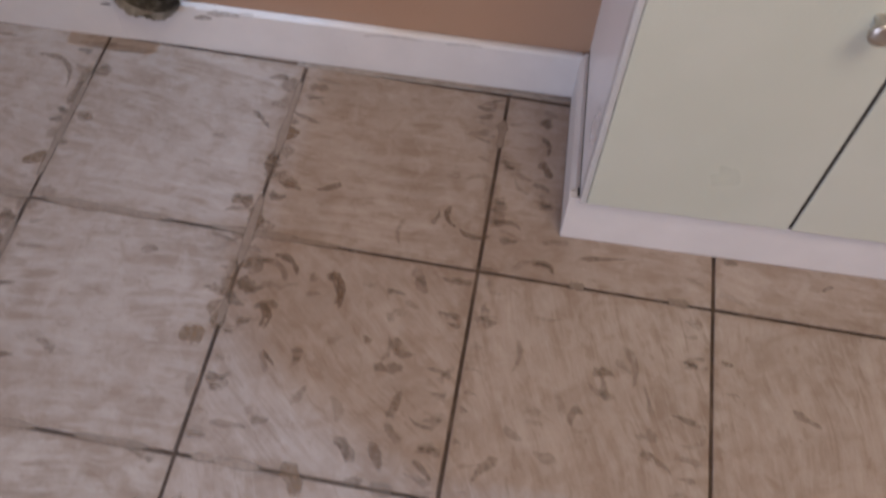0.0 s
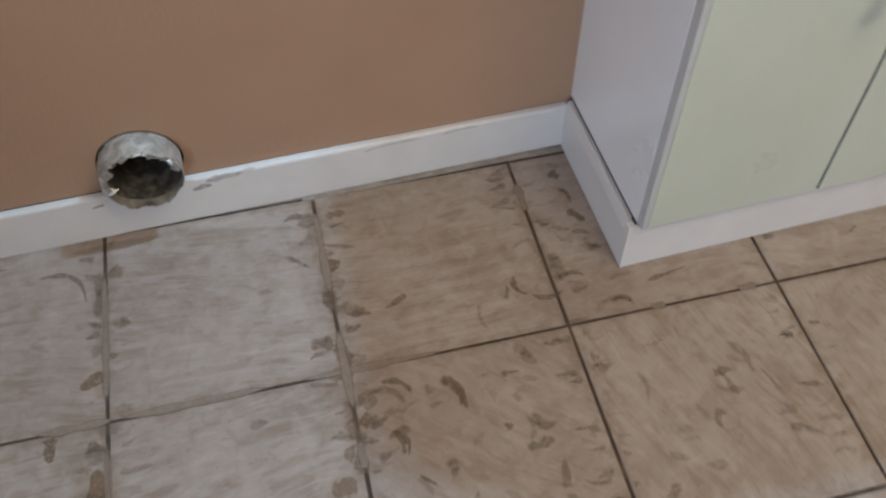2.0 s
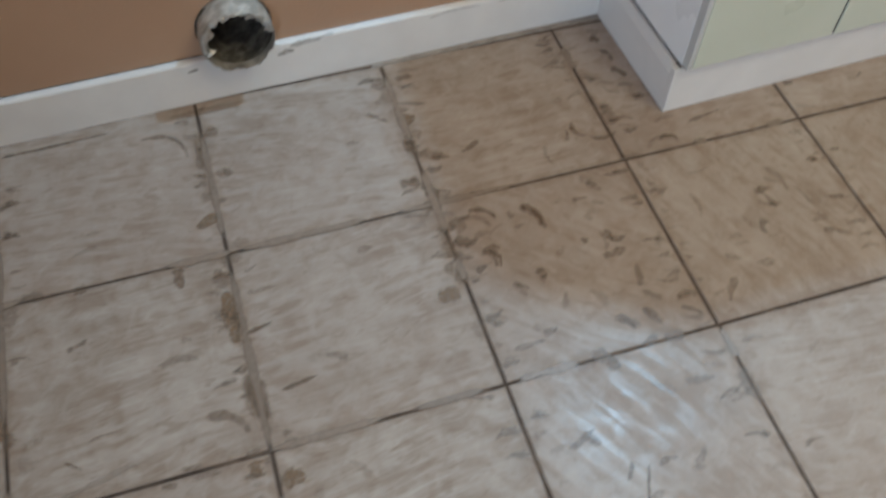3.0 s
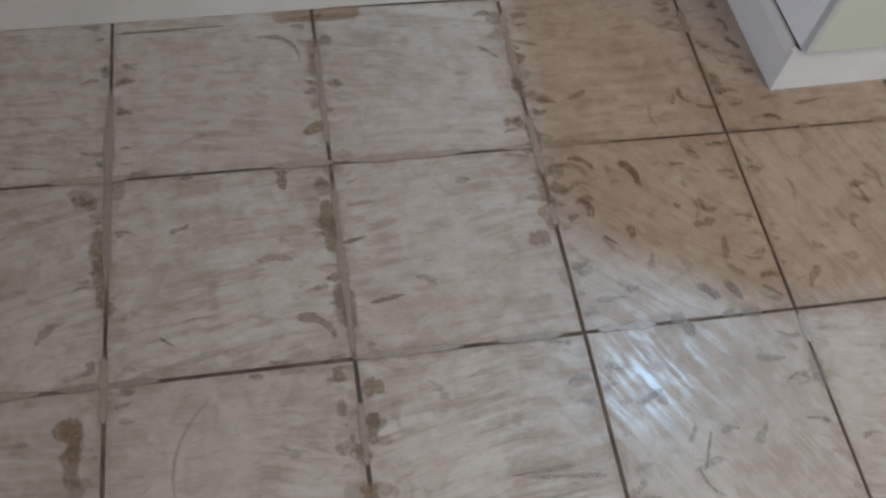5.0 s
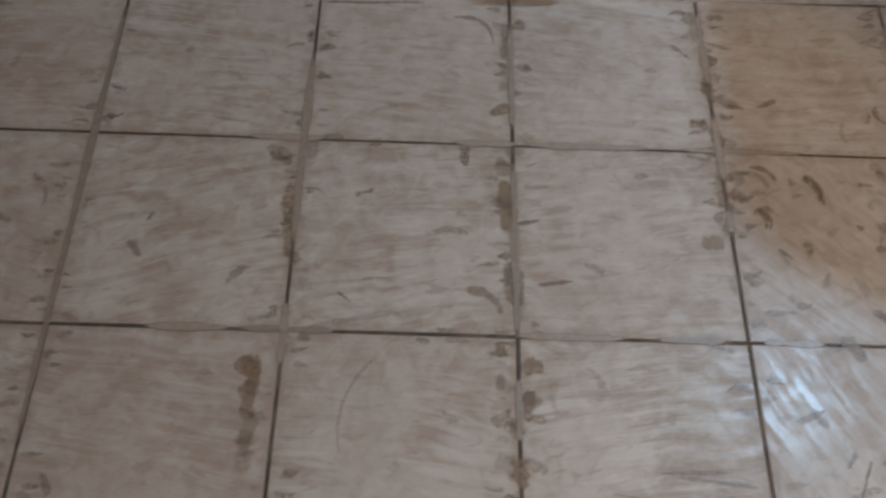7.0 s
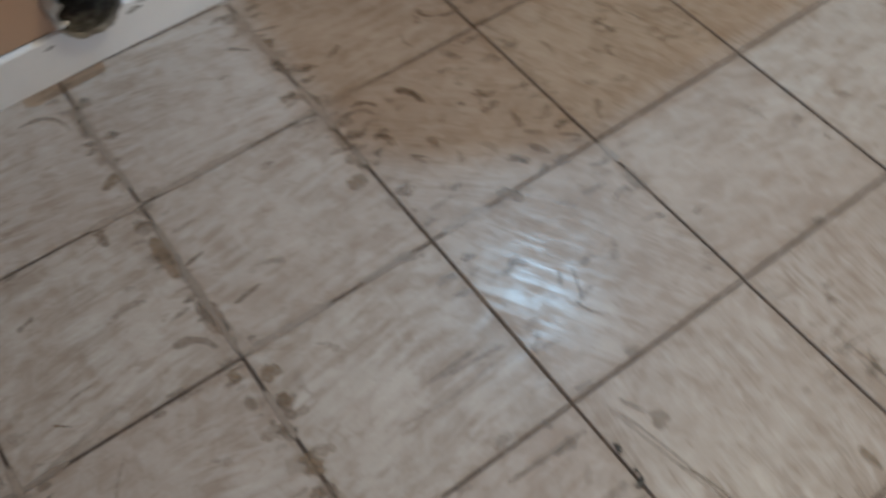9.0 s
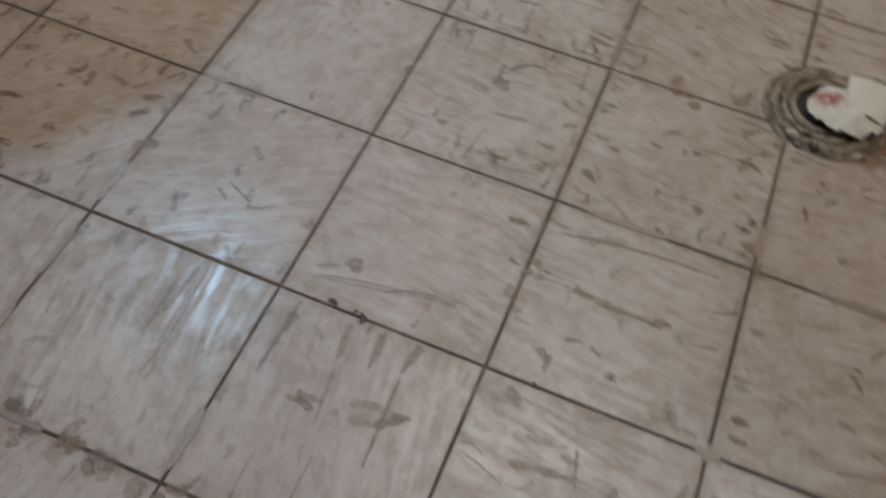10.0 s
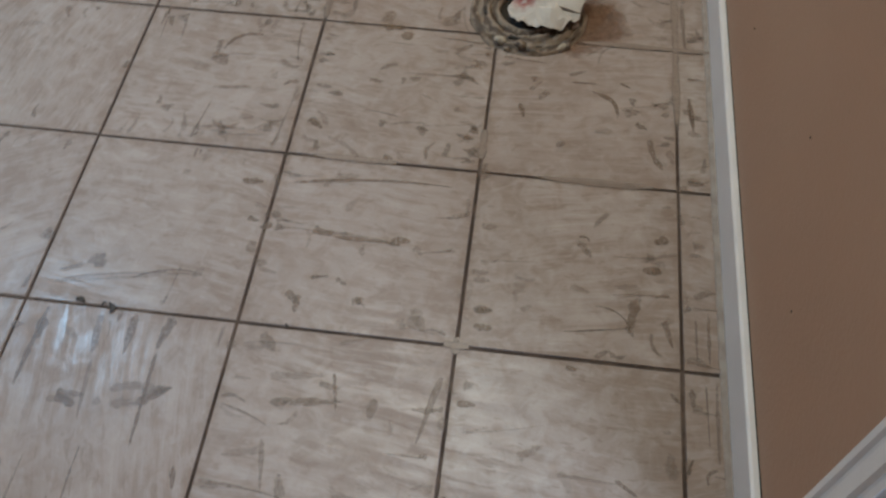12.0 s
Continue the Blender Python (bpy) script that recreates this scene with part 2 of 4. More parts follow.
def wall_gap_shade(a, b, at, turn, high):
    """A thin dark strip, coloured as the shade in the joint between a baseboard and its wall."""
    ob = part("trim", box((a, -0.0016, 0.01), (b, 0.0004, high + 0.0006)), GAP_SHADE, None, "thin dark strip painted as shade in the joint behind the baseboard")
    ob.matrix_basis = pose(*at, 0, 0, 0, turn)
    tagged(ob, category="trim", kind="structure")


def notched_board():
    """The stretch of baseboard under the vent, cut round the pipe."""
    w, r = 0.062, VENT_R + 0.0015
    pts = [(VENT_X - w, 0.0), (VENT_X + w, 0.0), (VENT_X + w, 0.083)]
    a0 = math.asin((0.083 - VENT_Z) / r)
    for i in range(17):
        a = a0 + (-math.pi - 2 * a0) * i / 16
        pts.append((VENT_X + r * math.cos(a), VENT_Z + r * math.sin(a)))
    pts.append((VENT_X - w, 0.083))
    bm = bmesh.new()
    rings = [[bm.verts.new((x, y, z)) for x, z in pts] for y in (-0.0015, -0.0118)]
    k = len(pts)
    for i in range(k):
        bm.faces.new((rings[0][i], rings[0][(i + 1) % k], rings[1][(i + 1) % k], rings[1][i]))
    fa, fb = bm.faces.new(rings[0]), bm.faces.new(rings[1][::-1])
    bmesh.ops.triangulate(bm, faces=[fa, fb])
    return bm


baseboard("baseboard", VENT_X + 0.062, 0.014, NORTH_AT, NORTH_TURN, "white painted baseboard along the tan wall")
baseboard("baseboard", WEST - 0.2, VENT_X - 0.062, NORTH_AT, NORTH_TURN, "white painted baseboard along the tan wall")
ob = part("baseboard", notched_board(), WHITE, None, "white scuffed baseboard cut round the vent pipe")
ob.matrix_basis = pose(*NORTH_AT, 0, 0, 0, NORTH_TURN)
tagged(ob, category="baseboard", kind="structure")

bead = part("trim", box((-0.40, -0.0215, -0.004), (0.012, -0.0128, 0.0016), 0.001), CAULK, None, "brownish smeared caulk bead along the baseboard")
bead.matrix_basis = pose(*NORTH_AT, 0, 0, 0, NORTH_TURN)
tagged(bead, category="trim", kind="structure")
wall_gap_shade(WEST - 0.2, VENT_X - 0.06, NORTH_AT, NORTH_TURN, 0.083)
wall_gap_shade(-EAST, 0.546, (0, SOUTH), 180, 0.070)

south = thing("wall_south", (0, 0, 0), "tan painted wall beside a cased doorway", "wall", kind="structure")
part("wall_panel", box((DOOR_E - 0.012, SOUTH - 0.12, -0.02), (EAST + 0.1, SOUTH, HIGH)), TAN, south)
part("wall_panel", box((WEST - 0.1, SOUTH - 0.12, -0.02), (DOOR_W + 0.012, SOUTH, HIGH)), TAN, south)
part("wall_panel", box((DOOR_W + 0.012, SOUTH - 0.12, 2.05), (DOOR_E - 0.012, SOUTH, HIGH)), TAN, south)
# unseen closing walls; the west one is white to bounce light onto the cabinet side
for name, lo, hi in (("wall_west", (WEST - 0.1, SOUTH, -0.02), (WEST, 0.4, HIGH)), ("wall_east", (EAST, SOUTH, -0.02), (EAST + 0.1, 0.4, HIGH))):
    tagged(part(name, box(lo, hi), CEILING if name == "wall_west" else TAN, None, "plain unseen painted wall closing the room"), category="wall", kind="structure")
tagged(part("ceiling", box((WEST - 0.1, SOUTH - 0.12, HIGH), (EAST + 0.1, 0.5, HIGH + 0.1)), CEILING, None, "plain white painted ceiling"), category="ceiling", kind="structure")
baseboard("baseboard", -EAST, 0.546, (0, SOUTH), 180, "white painted baseboard along the tan wall by the doorway", 0.07)
tagged(part("trim", box((-0.546, SOUTH + 0.012, -0.004), (EAST, SOUTH + 0.022, 0.0015), 0.001), CAULK, None, "greyish smeared caulk bead along the baseboard"), category="trim", kind="structure")


# ---- doorway ----
def doorway():
    d = thing("door_1", (0, SOUTH, 0), "white moulded door casing round an open doorway", "doorway", kind="structure")
    prof = [(0, 0), (0, 0.010), (0.004, 0.014), (0.012, 0.015), (0.015, 0.0115), (0.019, 0.0115), (0.022, 0.0145), (0.040, 0.0175), (0.043, 0.013), (0.047, 0.0125), (0.050, 0.017), (0.057, 0.017), (0.057, 0)]
    right = [(-0.546 - p, -q) for p, q in prof]
    part("casing", extruded(right, 0.0, 2.09, True), WHITE, d)
    left = [(DOOR_W - 0.06 + p, -q) for p, q in prof]
    part("casing", extruded(left, 0.0, 2.09, True), WHITE, d)
    part("casing", box((DOOR_W, 0.0, 2.035), (-0.604, 0.017, 2.09), 0.003), WHITE, d)
    part("jamb", box((-0.619, -0.13, 0), (-0.6035, 0.006, 2.035), 0.002), WHITE, d)
    part("jamb", box((DOOR_W - 0.003, -0.13, 0), (DOOR_W + 0.0125, 0.006, 2.035), 0.002), WHITE, d)
    part("stop", box((-0.631, -0.075, 0), (-0.619, -0.04, 2.03), 0.002), WHITE, d)
    return d


doorway()


# ---- cabinet ----
def knob(parent, at):
    bm = bmesh.new()
    prof = [(0.0, 0.0055), (0.010, 0.0050), (0.014, 0.0075), (0.018, 0.0125), (0.023, 0.0135), (0.026, 0.0105), (0.0275, 0.004)]
    k, rings = 20, []
    for y, r in prof:
        rings.append([bm.verts.new((at[0] + r * math.cos(2 * math.pi * i / k), at[1] - y, at[2] + r * math.sin(2 * math.pi * i / k))) for i in range(k)])
    for a, b in zip(rings, rings[1:]):
        for i in range(k):
            bm.faces.new((a[i], a[(i + 1) % k], b[(i + 1) % k], b[i]))
    bm.faces.new(rings[-1])
    n = Nodes("brushed_nickel")
    part("knob", bm, n.done(n.mix(n.noise(n.pos, 90.0, 3), (0.50, 0.47, 0.42), (0.60, 0.57, 0.52)), 0.35, 1.0), parent, "brushed metal knob", True)


def cabinet():
    """Base cabinet; its own origin is the front west corner of the plinth on the floor."""
    c = thing("base_cabinet", (0.099, 0.073, 0), "off-white painted base cabinet with flat doors and a plinth board", "cabinet", 1.9)
    wide, deep = 0.62, 0.262
    part("carcass", box((0.0205, 0.0245, 0.0), (wide, deep, 0.82), 0.0015), WHITE, c)
    side = [(0, 0), (0.012, 0), (0.012, 0.072), (0.009, 0.082), (0.006, 0.088), (0, 0.088)]
    bm = extruded(side, 0.0, deep - 0.0235)
    bmesh.ops.rotate(bm, verts=bm.verts, matrix=Matrix.Rotation(radians(-90), 3, "Z"))
    bmesh.ops.translate(bm, verts=bm.verts, vec=(0.0128, deep - 0.01, 0))
    part("plinth_side", bm, WHITE, c, "white painted plinth board with a dark strip painted as shade in the open joint above")
    part("plinth_front", box((0.0, 0.0, 0), (wide, 0.013, 0.090), 0.0018, 2), WHITE, c)
    part("side_panel", box((0.0125, 0.0065, 0.0905), (0.0200, deep, 0.82), 0.0008), PANEL, c, "lilac-white side panel")
    part("corner_strip", box((0.0120, -0.0108, 0.0945), (0.0200, 0.0060, 0.82), 0.002, 2), CAULK_GREY, c, "thin grey corner strip")
    # solid dark boxes paint the shade behind and between the doors
    part("shade_backing", box((0.023, 0.006, 0.0925), (wide, 0.024, 0.815)), GAP_SHADE, c, "dark backing painted as the shade behind the doors")
    part("door_gap_shade", box((0.2664, -0.0085, 0.0975), (0.2716, 0.0058, 0.809)), GAP_SHADE, c, "dark strip painted as the shade between the doors")
    left = part("door", box((0.0205, -0.011, 0.0965), (0.2665, 0.0055, 0.81), 0.0016, 2), CABINET, c)
    part("door", box((0.2715, -0.011, 0.0965), (wide, 0.0055, 0.81), 0.0016, 2), CABINET, c)
    # the shade in the plinth's open joint and corner hole, as dark blocks
    part("joint", box((0.0118, 0.012, 0.0885), (0.0142, deep - 0.012, 0.0905)), GAP_SHADE, c, "dark strip painted as shade in the open joint")
    part("corner_hole_shade", box((0.0095, 0.004, 0.0872), (0.0124, 0.017, 0.0925), 0.0008), GAP_SHADE, c, "dark block painted as the shade in the plinth corner's hole")
    knob(left, (0.228, -0.011, 0.44))
    return c


cabinet()


def worktop():
    """The slab over the cabinet, with a clipped front corner."""
    rim = [(0.079, 0.30), (0.079, 0.074), (0.120, 0.025), (0.228, -0.028), (0.735, -0.028), (0.735, 0.30)]
    bm = bmesh.new()
    low = [bm.verts.new((x, y, 0.8205)) for x, y in rim]
    face = bm.faces.new(low)
    got = bmesh.ops.extrude_face_region(bm, geom=[face])
    bmesh.ops.translate(bm, verts=[g for g in got["geom"] if isinstance(g, bmesh.types.BMVert)], vec=(0, 0, 0.032))
    bmesh.ops.bevel(bm, geom=bm.edges[:], offset=0.003, segments=2, affect="EDGES")
    tagged(part("worktop", bm, WHITE, None, "white worktop slab resting on the base cabinet"), category="worktop")


worktop()


# ---- vent pipe ----
def lathe(prof, k, lump=0.0, seed=0.0):
    bm = bmesh.new()
    rings = []
    for j, (r, z) in enumerate(prof):
        ring = []
        for i in range(k):
            a = 2 * math.pi * i / k
            w = lump * noise.noise(Vector((2.6 * math.cos(a), 2.6 * math.sin(a), seed + 0.35 * j)))
            h = lump * noise.noise(Vector((5 * math.cos(a), 5 * math.sin(a), seed + 9 + 0.5 * j)))
            ring.append(bm.verts.new(((r + w) * math.cos(a), (r + w) * math.sin(a), z + 0.8 * h if z > 0 else z)))
        rings.append(ring)
    for a, b in zip(rings, rings[1:]):
        for i in range(k):
            bm.faces.new((a[i], a[(i + 1) % k], b[(i + 1) % k], b[i]))
    return bm


def foil_material():
    n = Nodes("dusty_foil")
    c = n.mix(n.span(n.noise(n.pos, 70.0, 4), 0.35, 0.7), (0.38, 0.345, 0.30), (0.60, 0.565, 0.515))
    n.bump(n.noise(n.pos, 110.0, 3), 0.004, 0.7)
    return n.done(c, 0.55, 0.35)


FOIL = foil_material()


def vent():
    v = thing("vent_pipe", (NORTH_AT[0] + VENT_X * math.cos(radians(NORTH_TURN)), NORTH_AT[1] + VENT_X * math.sin(radians(NORTH_TURN)), VENT_Z), "torn grey foil vent pipe sticking out of the wall", "vent pipe", NORTH_TURN)
    rng = random.Random(4)
    k = 72
    bm = bmesh.new()
    rings = []
    steps = [(-0.040, 1.0), (-0.034, 1.01), (-0.022, 1.0), (-0.012, 1.015), (0.0, 1.0), (0.05, 1.0), (0.13, 1.0)]
    for s, (y, r) in enumerate(steps):
        ring = []
        for i in range(k):
            a = 2 * math.pi * i / k
            up = max(0.0, math.sin(a))
            rag = (0.010 * noise.noise(Vector((3 * math.cos(a), 3 * math.sin(a), 2.0))) + rng.uniform(-0.003, 0.003)) if s == 0 else 0.0
            dent = 1 + 0.03 * noise.noise(Vector((2 * math.cos(a), 2 * math.sin(a), 30 * y)))
            q = VENT_R * 0.985 * r * (dent if y < 0 else 0.995)
            ring.append(bm.verts.new((q * math.cos(a), y + rag + (0.004 * (1 - up) if s == 0 else 0), q * math.sin(a))))
        rings.append(ring)
    for a, b in zip(rings, rings[1:]):
        for i in range(k):
            bm.faces.new((a[i], a[(i + 1) % k], b[(i + 1) % k], b[i]))
    bm.faces.new(rings[-1])
    part("pipe", bm, FOIL, v, "", True)
    # added liner, coloured dark to paint the shade inside the pipe
    liner = lathe([(VENT_R * 0.962, -0.022), (VENT_R * 0.968, 0.0), (VENT_R * 0.94, 0.02), (VENT_R * 0.965, 0.04), (VENT_R * 0.94, 0.07), (VENT_R * 0.95, 0.125), (0.002, 0.127)], 60, 0.0015, 2.0)
    bmesh.ops.rotate(liner, verts=liner.verts, matrix=Matrix.Rotation(radians(-90), 3, "X"))
    n = Nodes("pipe_inside_shade")
    n.bump(n.noise(n.pos, 120.0, 3), 0.003)
    part("shade_liner", liner, n.done(n.mix(n.span(n.noise(n.pos, 50.0, 4), 0.4, 0.65), (0.06, 0.052, 0.042), (0.185, 0.162, 0.13)), 0.8), v, "inside of the pipe, coloured dark for the shade in it", True)
    # torn inner lip, hanging from the upper rim
    bm = bmesh.new()
    m, rows = 46, []
    for s in range(4):
        row = []
        for i in range(m + 1):
            a = radians(8) + radians(190) * i / m
            drop = 0.007 + 0.008 * abs(noise.noise(Vector((i * 0.33, 5.0, 0)))) + 0.010 * max(0, math.sin(i * 0.55 + 1)) * (i / m) + rng.uniform(0, 0.003)
            q = VENT_R * 0.975 - drop * s / 3
            row.append(bm.verts.new((q * math.cos(a), -0.036 - 0.004 * math.sin(s * 1.4) + 0.005 * noise.noise(Vector((i * 0.5, s * 0.9, 1))), q * math.sin(a))))
        rows.append(row)
    for a, b in zip(rows, rows[1:]):
        for i in range(m):
            bm.faces.new((a[i], a[i + 1], b[i + 1], b[i]))
    n = Nodes("bright_foil")
    n.bump(n.noise(n.pos, 160.0, 3), 0.002)
    lip = part("torn_lip", bm, n.done(n.mix(n.noise(n.pos, 80.0, 3), (0.36, 0.34, 0.31), (0.62, 0.60, 0.57)), 0.38, 0.7), v, "crumpled torn foil edge")
    solid = lip.modifiers.new("thick", "SOLIDIFY")
    solid.thickness = 0.0007
    return v


vent()


# ---- floor flange with its wax ring ----
def wax_material():
    n = Nodes("dirty_wax")
    x, y, z = n.axes()
    dx, dy = n.math("ADD", x, -0.362), n.math("ADD", y, 1.270)
    r = n.math("SQRT", n.math("ADD", n.math("MULTIPLY", dx, dx), n.math("MULTIPLY", dy, dy)))
    wobble = n.math("MULTIPLY_ADD", n.noise(n.pos, 28.0, 3), 0.02, -0.01)
    groove = n.math("SINE", n.math("MULTIPLY", n.math("ADD", r, wobble), 380.0))
    big = n.math("ADD", n.noise(n.pos, 60.0, 5, 0.7), n.math("MULTIPLY", groove, 0.17))
    c = n.mix(n.span(big, 0.36, 0.66), (0.088, 0.060, 0.038), (0.29, 0.228, 0.165))
    c = n.mix(n.span(n.noise(n.pos, 30.0, 2), 0.55, 0.7, 0.0, 0.6), c, (0.15, 0.105, 0.058))
    n.bump(big, 0.006, 0.9)
    return n.done(c, 0.5)


def flange():
    f = thing("toilet_flange", (0.362, -1.270, 0), "dirty floor flange ringed with old brown wax", "floor flange")
    wax = wax_material()
    part("wax_ring", lathe([(0.103, 0.0), (0.101, 0.006), (0.096, 0.011), (0.090, 0.009), (0.087, 0.006), (0.082, 0.013), (0.075, 0.017), (0.069, 0.013), (0.066, 0.009)], 96, 0.008, 3.0), wax, f, "lumpy brown wax", True)
    part("flange_plate", lathe([(0.089, 0.004), (0.089, 0.009), (0.060, 0.010), (0.057, 0.016), (0.052, 0.016), (0.050, 0.008), (0.050, 0.0005)], 64, 0.0015, 8.0), wax, f, "", True)
    # flat dark disc: the drain's shaded depth is put into its colour
    hole = bmesh.new()
    bmesh.ops.create_circle(hole, cap_ends=True, segments=48, radius=0.051)
    for v in hole.verts:
        v.co.z = 0.0012
    part("hole", hole, GAP_SHADE, f, "open drain, its shaded depth painted on a dark disc")
    # bolt slots are solid blocks, coloured dark for the shade inside them
    for a in (35, 100, 165, 215, 262, 310):
        slot = box((-0.010, -0.0032, 0.0), (0.010, 0.0032, 0.0165), 0.001)
        bmesh.ops.transform(slot, verts=slot.verts, matrix=pose(0.077 * math.cos(radians(a)), 0.077 * math.sin(radians(a)), 0.0, 0, 0, a + 90))
        part("bolt_slot", slot, GAP_SHADE, f, "bolt slot, its shaded depth painted as a dark block")
    crumb = painted("pale_wax", (0.34, 0.29, 0.22), (0.46, 0.41, 0.33), 0.5, 120.0)
    pick = random.Random(5)
    for k in range(22):
        a, r, size = 150 + 185 * k / 21 + pick.uniform(-6, 6), pick.uniform(0.062, 0.101), pick.uniform(0.0035, 0.008)
        lump = bmesh.new()
        bmesh.ops.create_icosphere(lump, subdivisions=2, radius=size)
        for v in lump.verts:
            v.co *= 1 + 0.5 * noise.noise(v.co * 160 + Vector((k, 0, 0)))
            v.co.x *= 1.7
        bmesh.ops.transform(lump, verts=lump.verts, matrix=pose(r * math.cos(radians(a)), r * math.sin(radians(a)), 0.011 if r < 0.092 else 0.006, 0, 0, a + 90 + pick.uniform(-30, 30)))
        part("wax_lump", lump, crumb if k % 4 == 0 else wax, f, "pale crumb of wax" if k % 4 == 0 else "", True)
    return f


flange()


def tissue():
    """A crumpled wad with one folded corner laid flat over it."""
    n = Nodes("tissue_paper")
    x, y, z = n.axes()
    dx, dy = n.math("ADD", x, -0.358), n.math("ADD", y, 1.262)
    r = n.math("SQRT", n.math("ADD", n.math("MULTIPLY", dx, dx), n.math("MULTIPLY", dy, dy)))
    wet = n.math("MULTIPLY", n.span(r, 0.006, 0.034, 1.0, 0.0), n.span(n.noise(n.pos, 70.0, 3), 0.30, 0.55))
    c = n.mix(n.span(n.noise(n.pos, 30.0, 3), 0.5, 0.7, 0.0, 0.35), (0.55, 0.51, 0.45), (0.47, 0.41, 0.33))
    c = n.mix(wet, c, (0.30, 0.085, 0.07))
    n.bump(n.noise(n.pos, 60.0, 3), 0.003, 0.6)
    paper = n.done(c, 0.9)
    bm = bmesh.new()

    def sheet(g, place):
        grid = [[bm.verts.new(place(i / g, j / g)) for j in range(g + 1)] for i in range(g + 1)]
        for i in range(g):
            for j in range(g):
                bm.faces.new((grid[i][j], grid[i + 1][j], grid[i + 1][j + 1], grid[i][j + 1]))

    def wad(u, v):
        a, b = 2 * u - 1, 2 * v - 1
        a, b = a * math.sqrt(1 - 0.46 * b * b), b * math.sqrt(1 - 0.46 * a * a)
        d = math.hypot(a, b)
        crease = 0.013 * noise.noise(Vector((a * 2.3, b * 2.3, 4))) + 0.008 * abs(noise.noise(Vector((a * 4.5, b * 4.5, 8))))
        edge = 1 + 0.22 * noise.noise(Vector((a * 1.7, b * 1.7, 15)))
        return (0.347 + 0.050 * a * edge + 0.4 * crease, -1.295 + 0.056 * b * edge, 0.014 + 0.030 * max(0.0, 1 - 0.6 * d * d) + crease)

    def flap(u, v):
        p = Vector((0.340, -1.288, 0.043)).lerp(Vector((0.404, -1.284, 0.058)), u)
        q = Vector((0.340, -1.356, 0.034)).lerp(Vector((0.412, -1.378, 0.047)), u)
        m = p.lerp(q, v)
        return m + Vector((0, 0, 0.006 * math.sin(3.1 * v) * (1 - 0.4 * u) + 0.003 * noise.noise(Vector((u * 3, v * 3, 2)))))

    sheet(15, wad)
    sheet(8, flap)
    ob = part("tissue_wad", bm, paper, None, "crumpled white tissue stuffed into the floor drain")
    ob.modifiers.new("thick", "SOLIDIFY").thickness = 0.0016
    return tagged(ob, category="tissue")


tissue()

# ---- floor tiles ----
from functools import lru_cache


@lru_cache(maxsize=None)
def tile_mesh(w, d, turn):
    """A tile whose brush strokes run turn degrees off its long side; alike tiles share it."""
    me = mesh_of("tile", box((0, 0, -0.008), (w, d, 0.0), 0.0009), TILE)
    layer = me.uv_layers.new(name="UVMap")
    c, s = math.cos(radians(turn)), math.sin(radians(turn))
    for loop in me.loops:
        x, y, z = me.vertices[loop.vertex_index].co
        layer.data[loop.index].uv = (x * c + y * s, y * c - x * s)
    return me


# which way the strokes of some tiles run; the rest follow the long wall in the north and cross it in the south
STROKES = {(-4, -1): 14, (-4, -2): -8, (-3, -1): 5, (-3, 0): -6, (-2, 0): -6, (-2, -1): 4, (-1, -2): -63, (-1, -1): -40, (0, -1): -70, (1, -1): -80,
           (0, -2): -8, (1, -2): 5, (-2, -3): 12, (-3, -3): 20, (1, -4): 70, (0, -5): 96, (-1, -4): 84}
pick = random.Random(21)
for i in range(-7, 5):
    for j in range(-6, 2):
        turn = STROKES.get((i, j), (90 if j <= -4 or (j == -3 and i >= -1) else 0) + pick.choice((-9, -4, 0, 4, 9)))
        deep = 0.050 if j == -6 else 0.06 if j == 1 else P - GAP
        ob = new("tile", tile_mesh(P - GAP, deep, turn))
        ob.parent = floor
        y = j * P + GAP / 2 if j > -6 else -5 * P - GAP / 2 - 0.050
        tip, tilt, rz = pick.uniform(-0.12, 0.12), pick.uniform(-0.12, 0.12), pick.uniform(-0.12, 0.12)
        ob.matrix_basis = pose(i * P + GAP / 2, y, pick.uniform(-0.0005, -0.0001), tip, tilt, rz)

# ---- marks on the floor: bare brown spots in the film ----
# start x, y, end x, y, width, bow
NORTH_WEST = [
    (-0.706, 0.246, -0.636, 0.188, 0.007, 0.3),
    (-0.919, 0.269, -0.733, 0.276, 0.005, 0),
    (-0.656, 0.280, -0.523, 0.283, 0.014, 0),
    (-0.680, -0.005, -0.680, -0.042, 0.015, 0),
    (-0.630, -0.029, -0.623, -0.058, 0.021, 0),
    (-0.620, -0.096, -0.619, -0.164, 0.019, 0.1),
    (-0.609, -0.199, -0.606, -0.266, 0.017, 0),
    (-0.726, -0.154, -0.671, -0.157, 0.011, 0.15),
    (-0.888, -0.303, -0.757, -0.274, 0.010, 0.02),
    (-0.823, -0.233, -0.783, -0.227, 0.004, 0.1),
    (-0.850, -0.247, -0.828, -0.265, 0.003, 0),
    (-0.681, -0.239, -0.629, -0.277, 0.012, 0.2),
    (-0.790, -0.337, -0.830, -0.472, 0.005, -0.15),
    (-0.633, -0.355, -0.633, -0.384, 0.013, 0),
    (-0.595, -0.378, -0.601, -0.424, 0.014, 0),
]
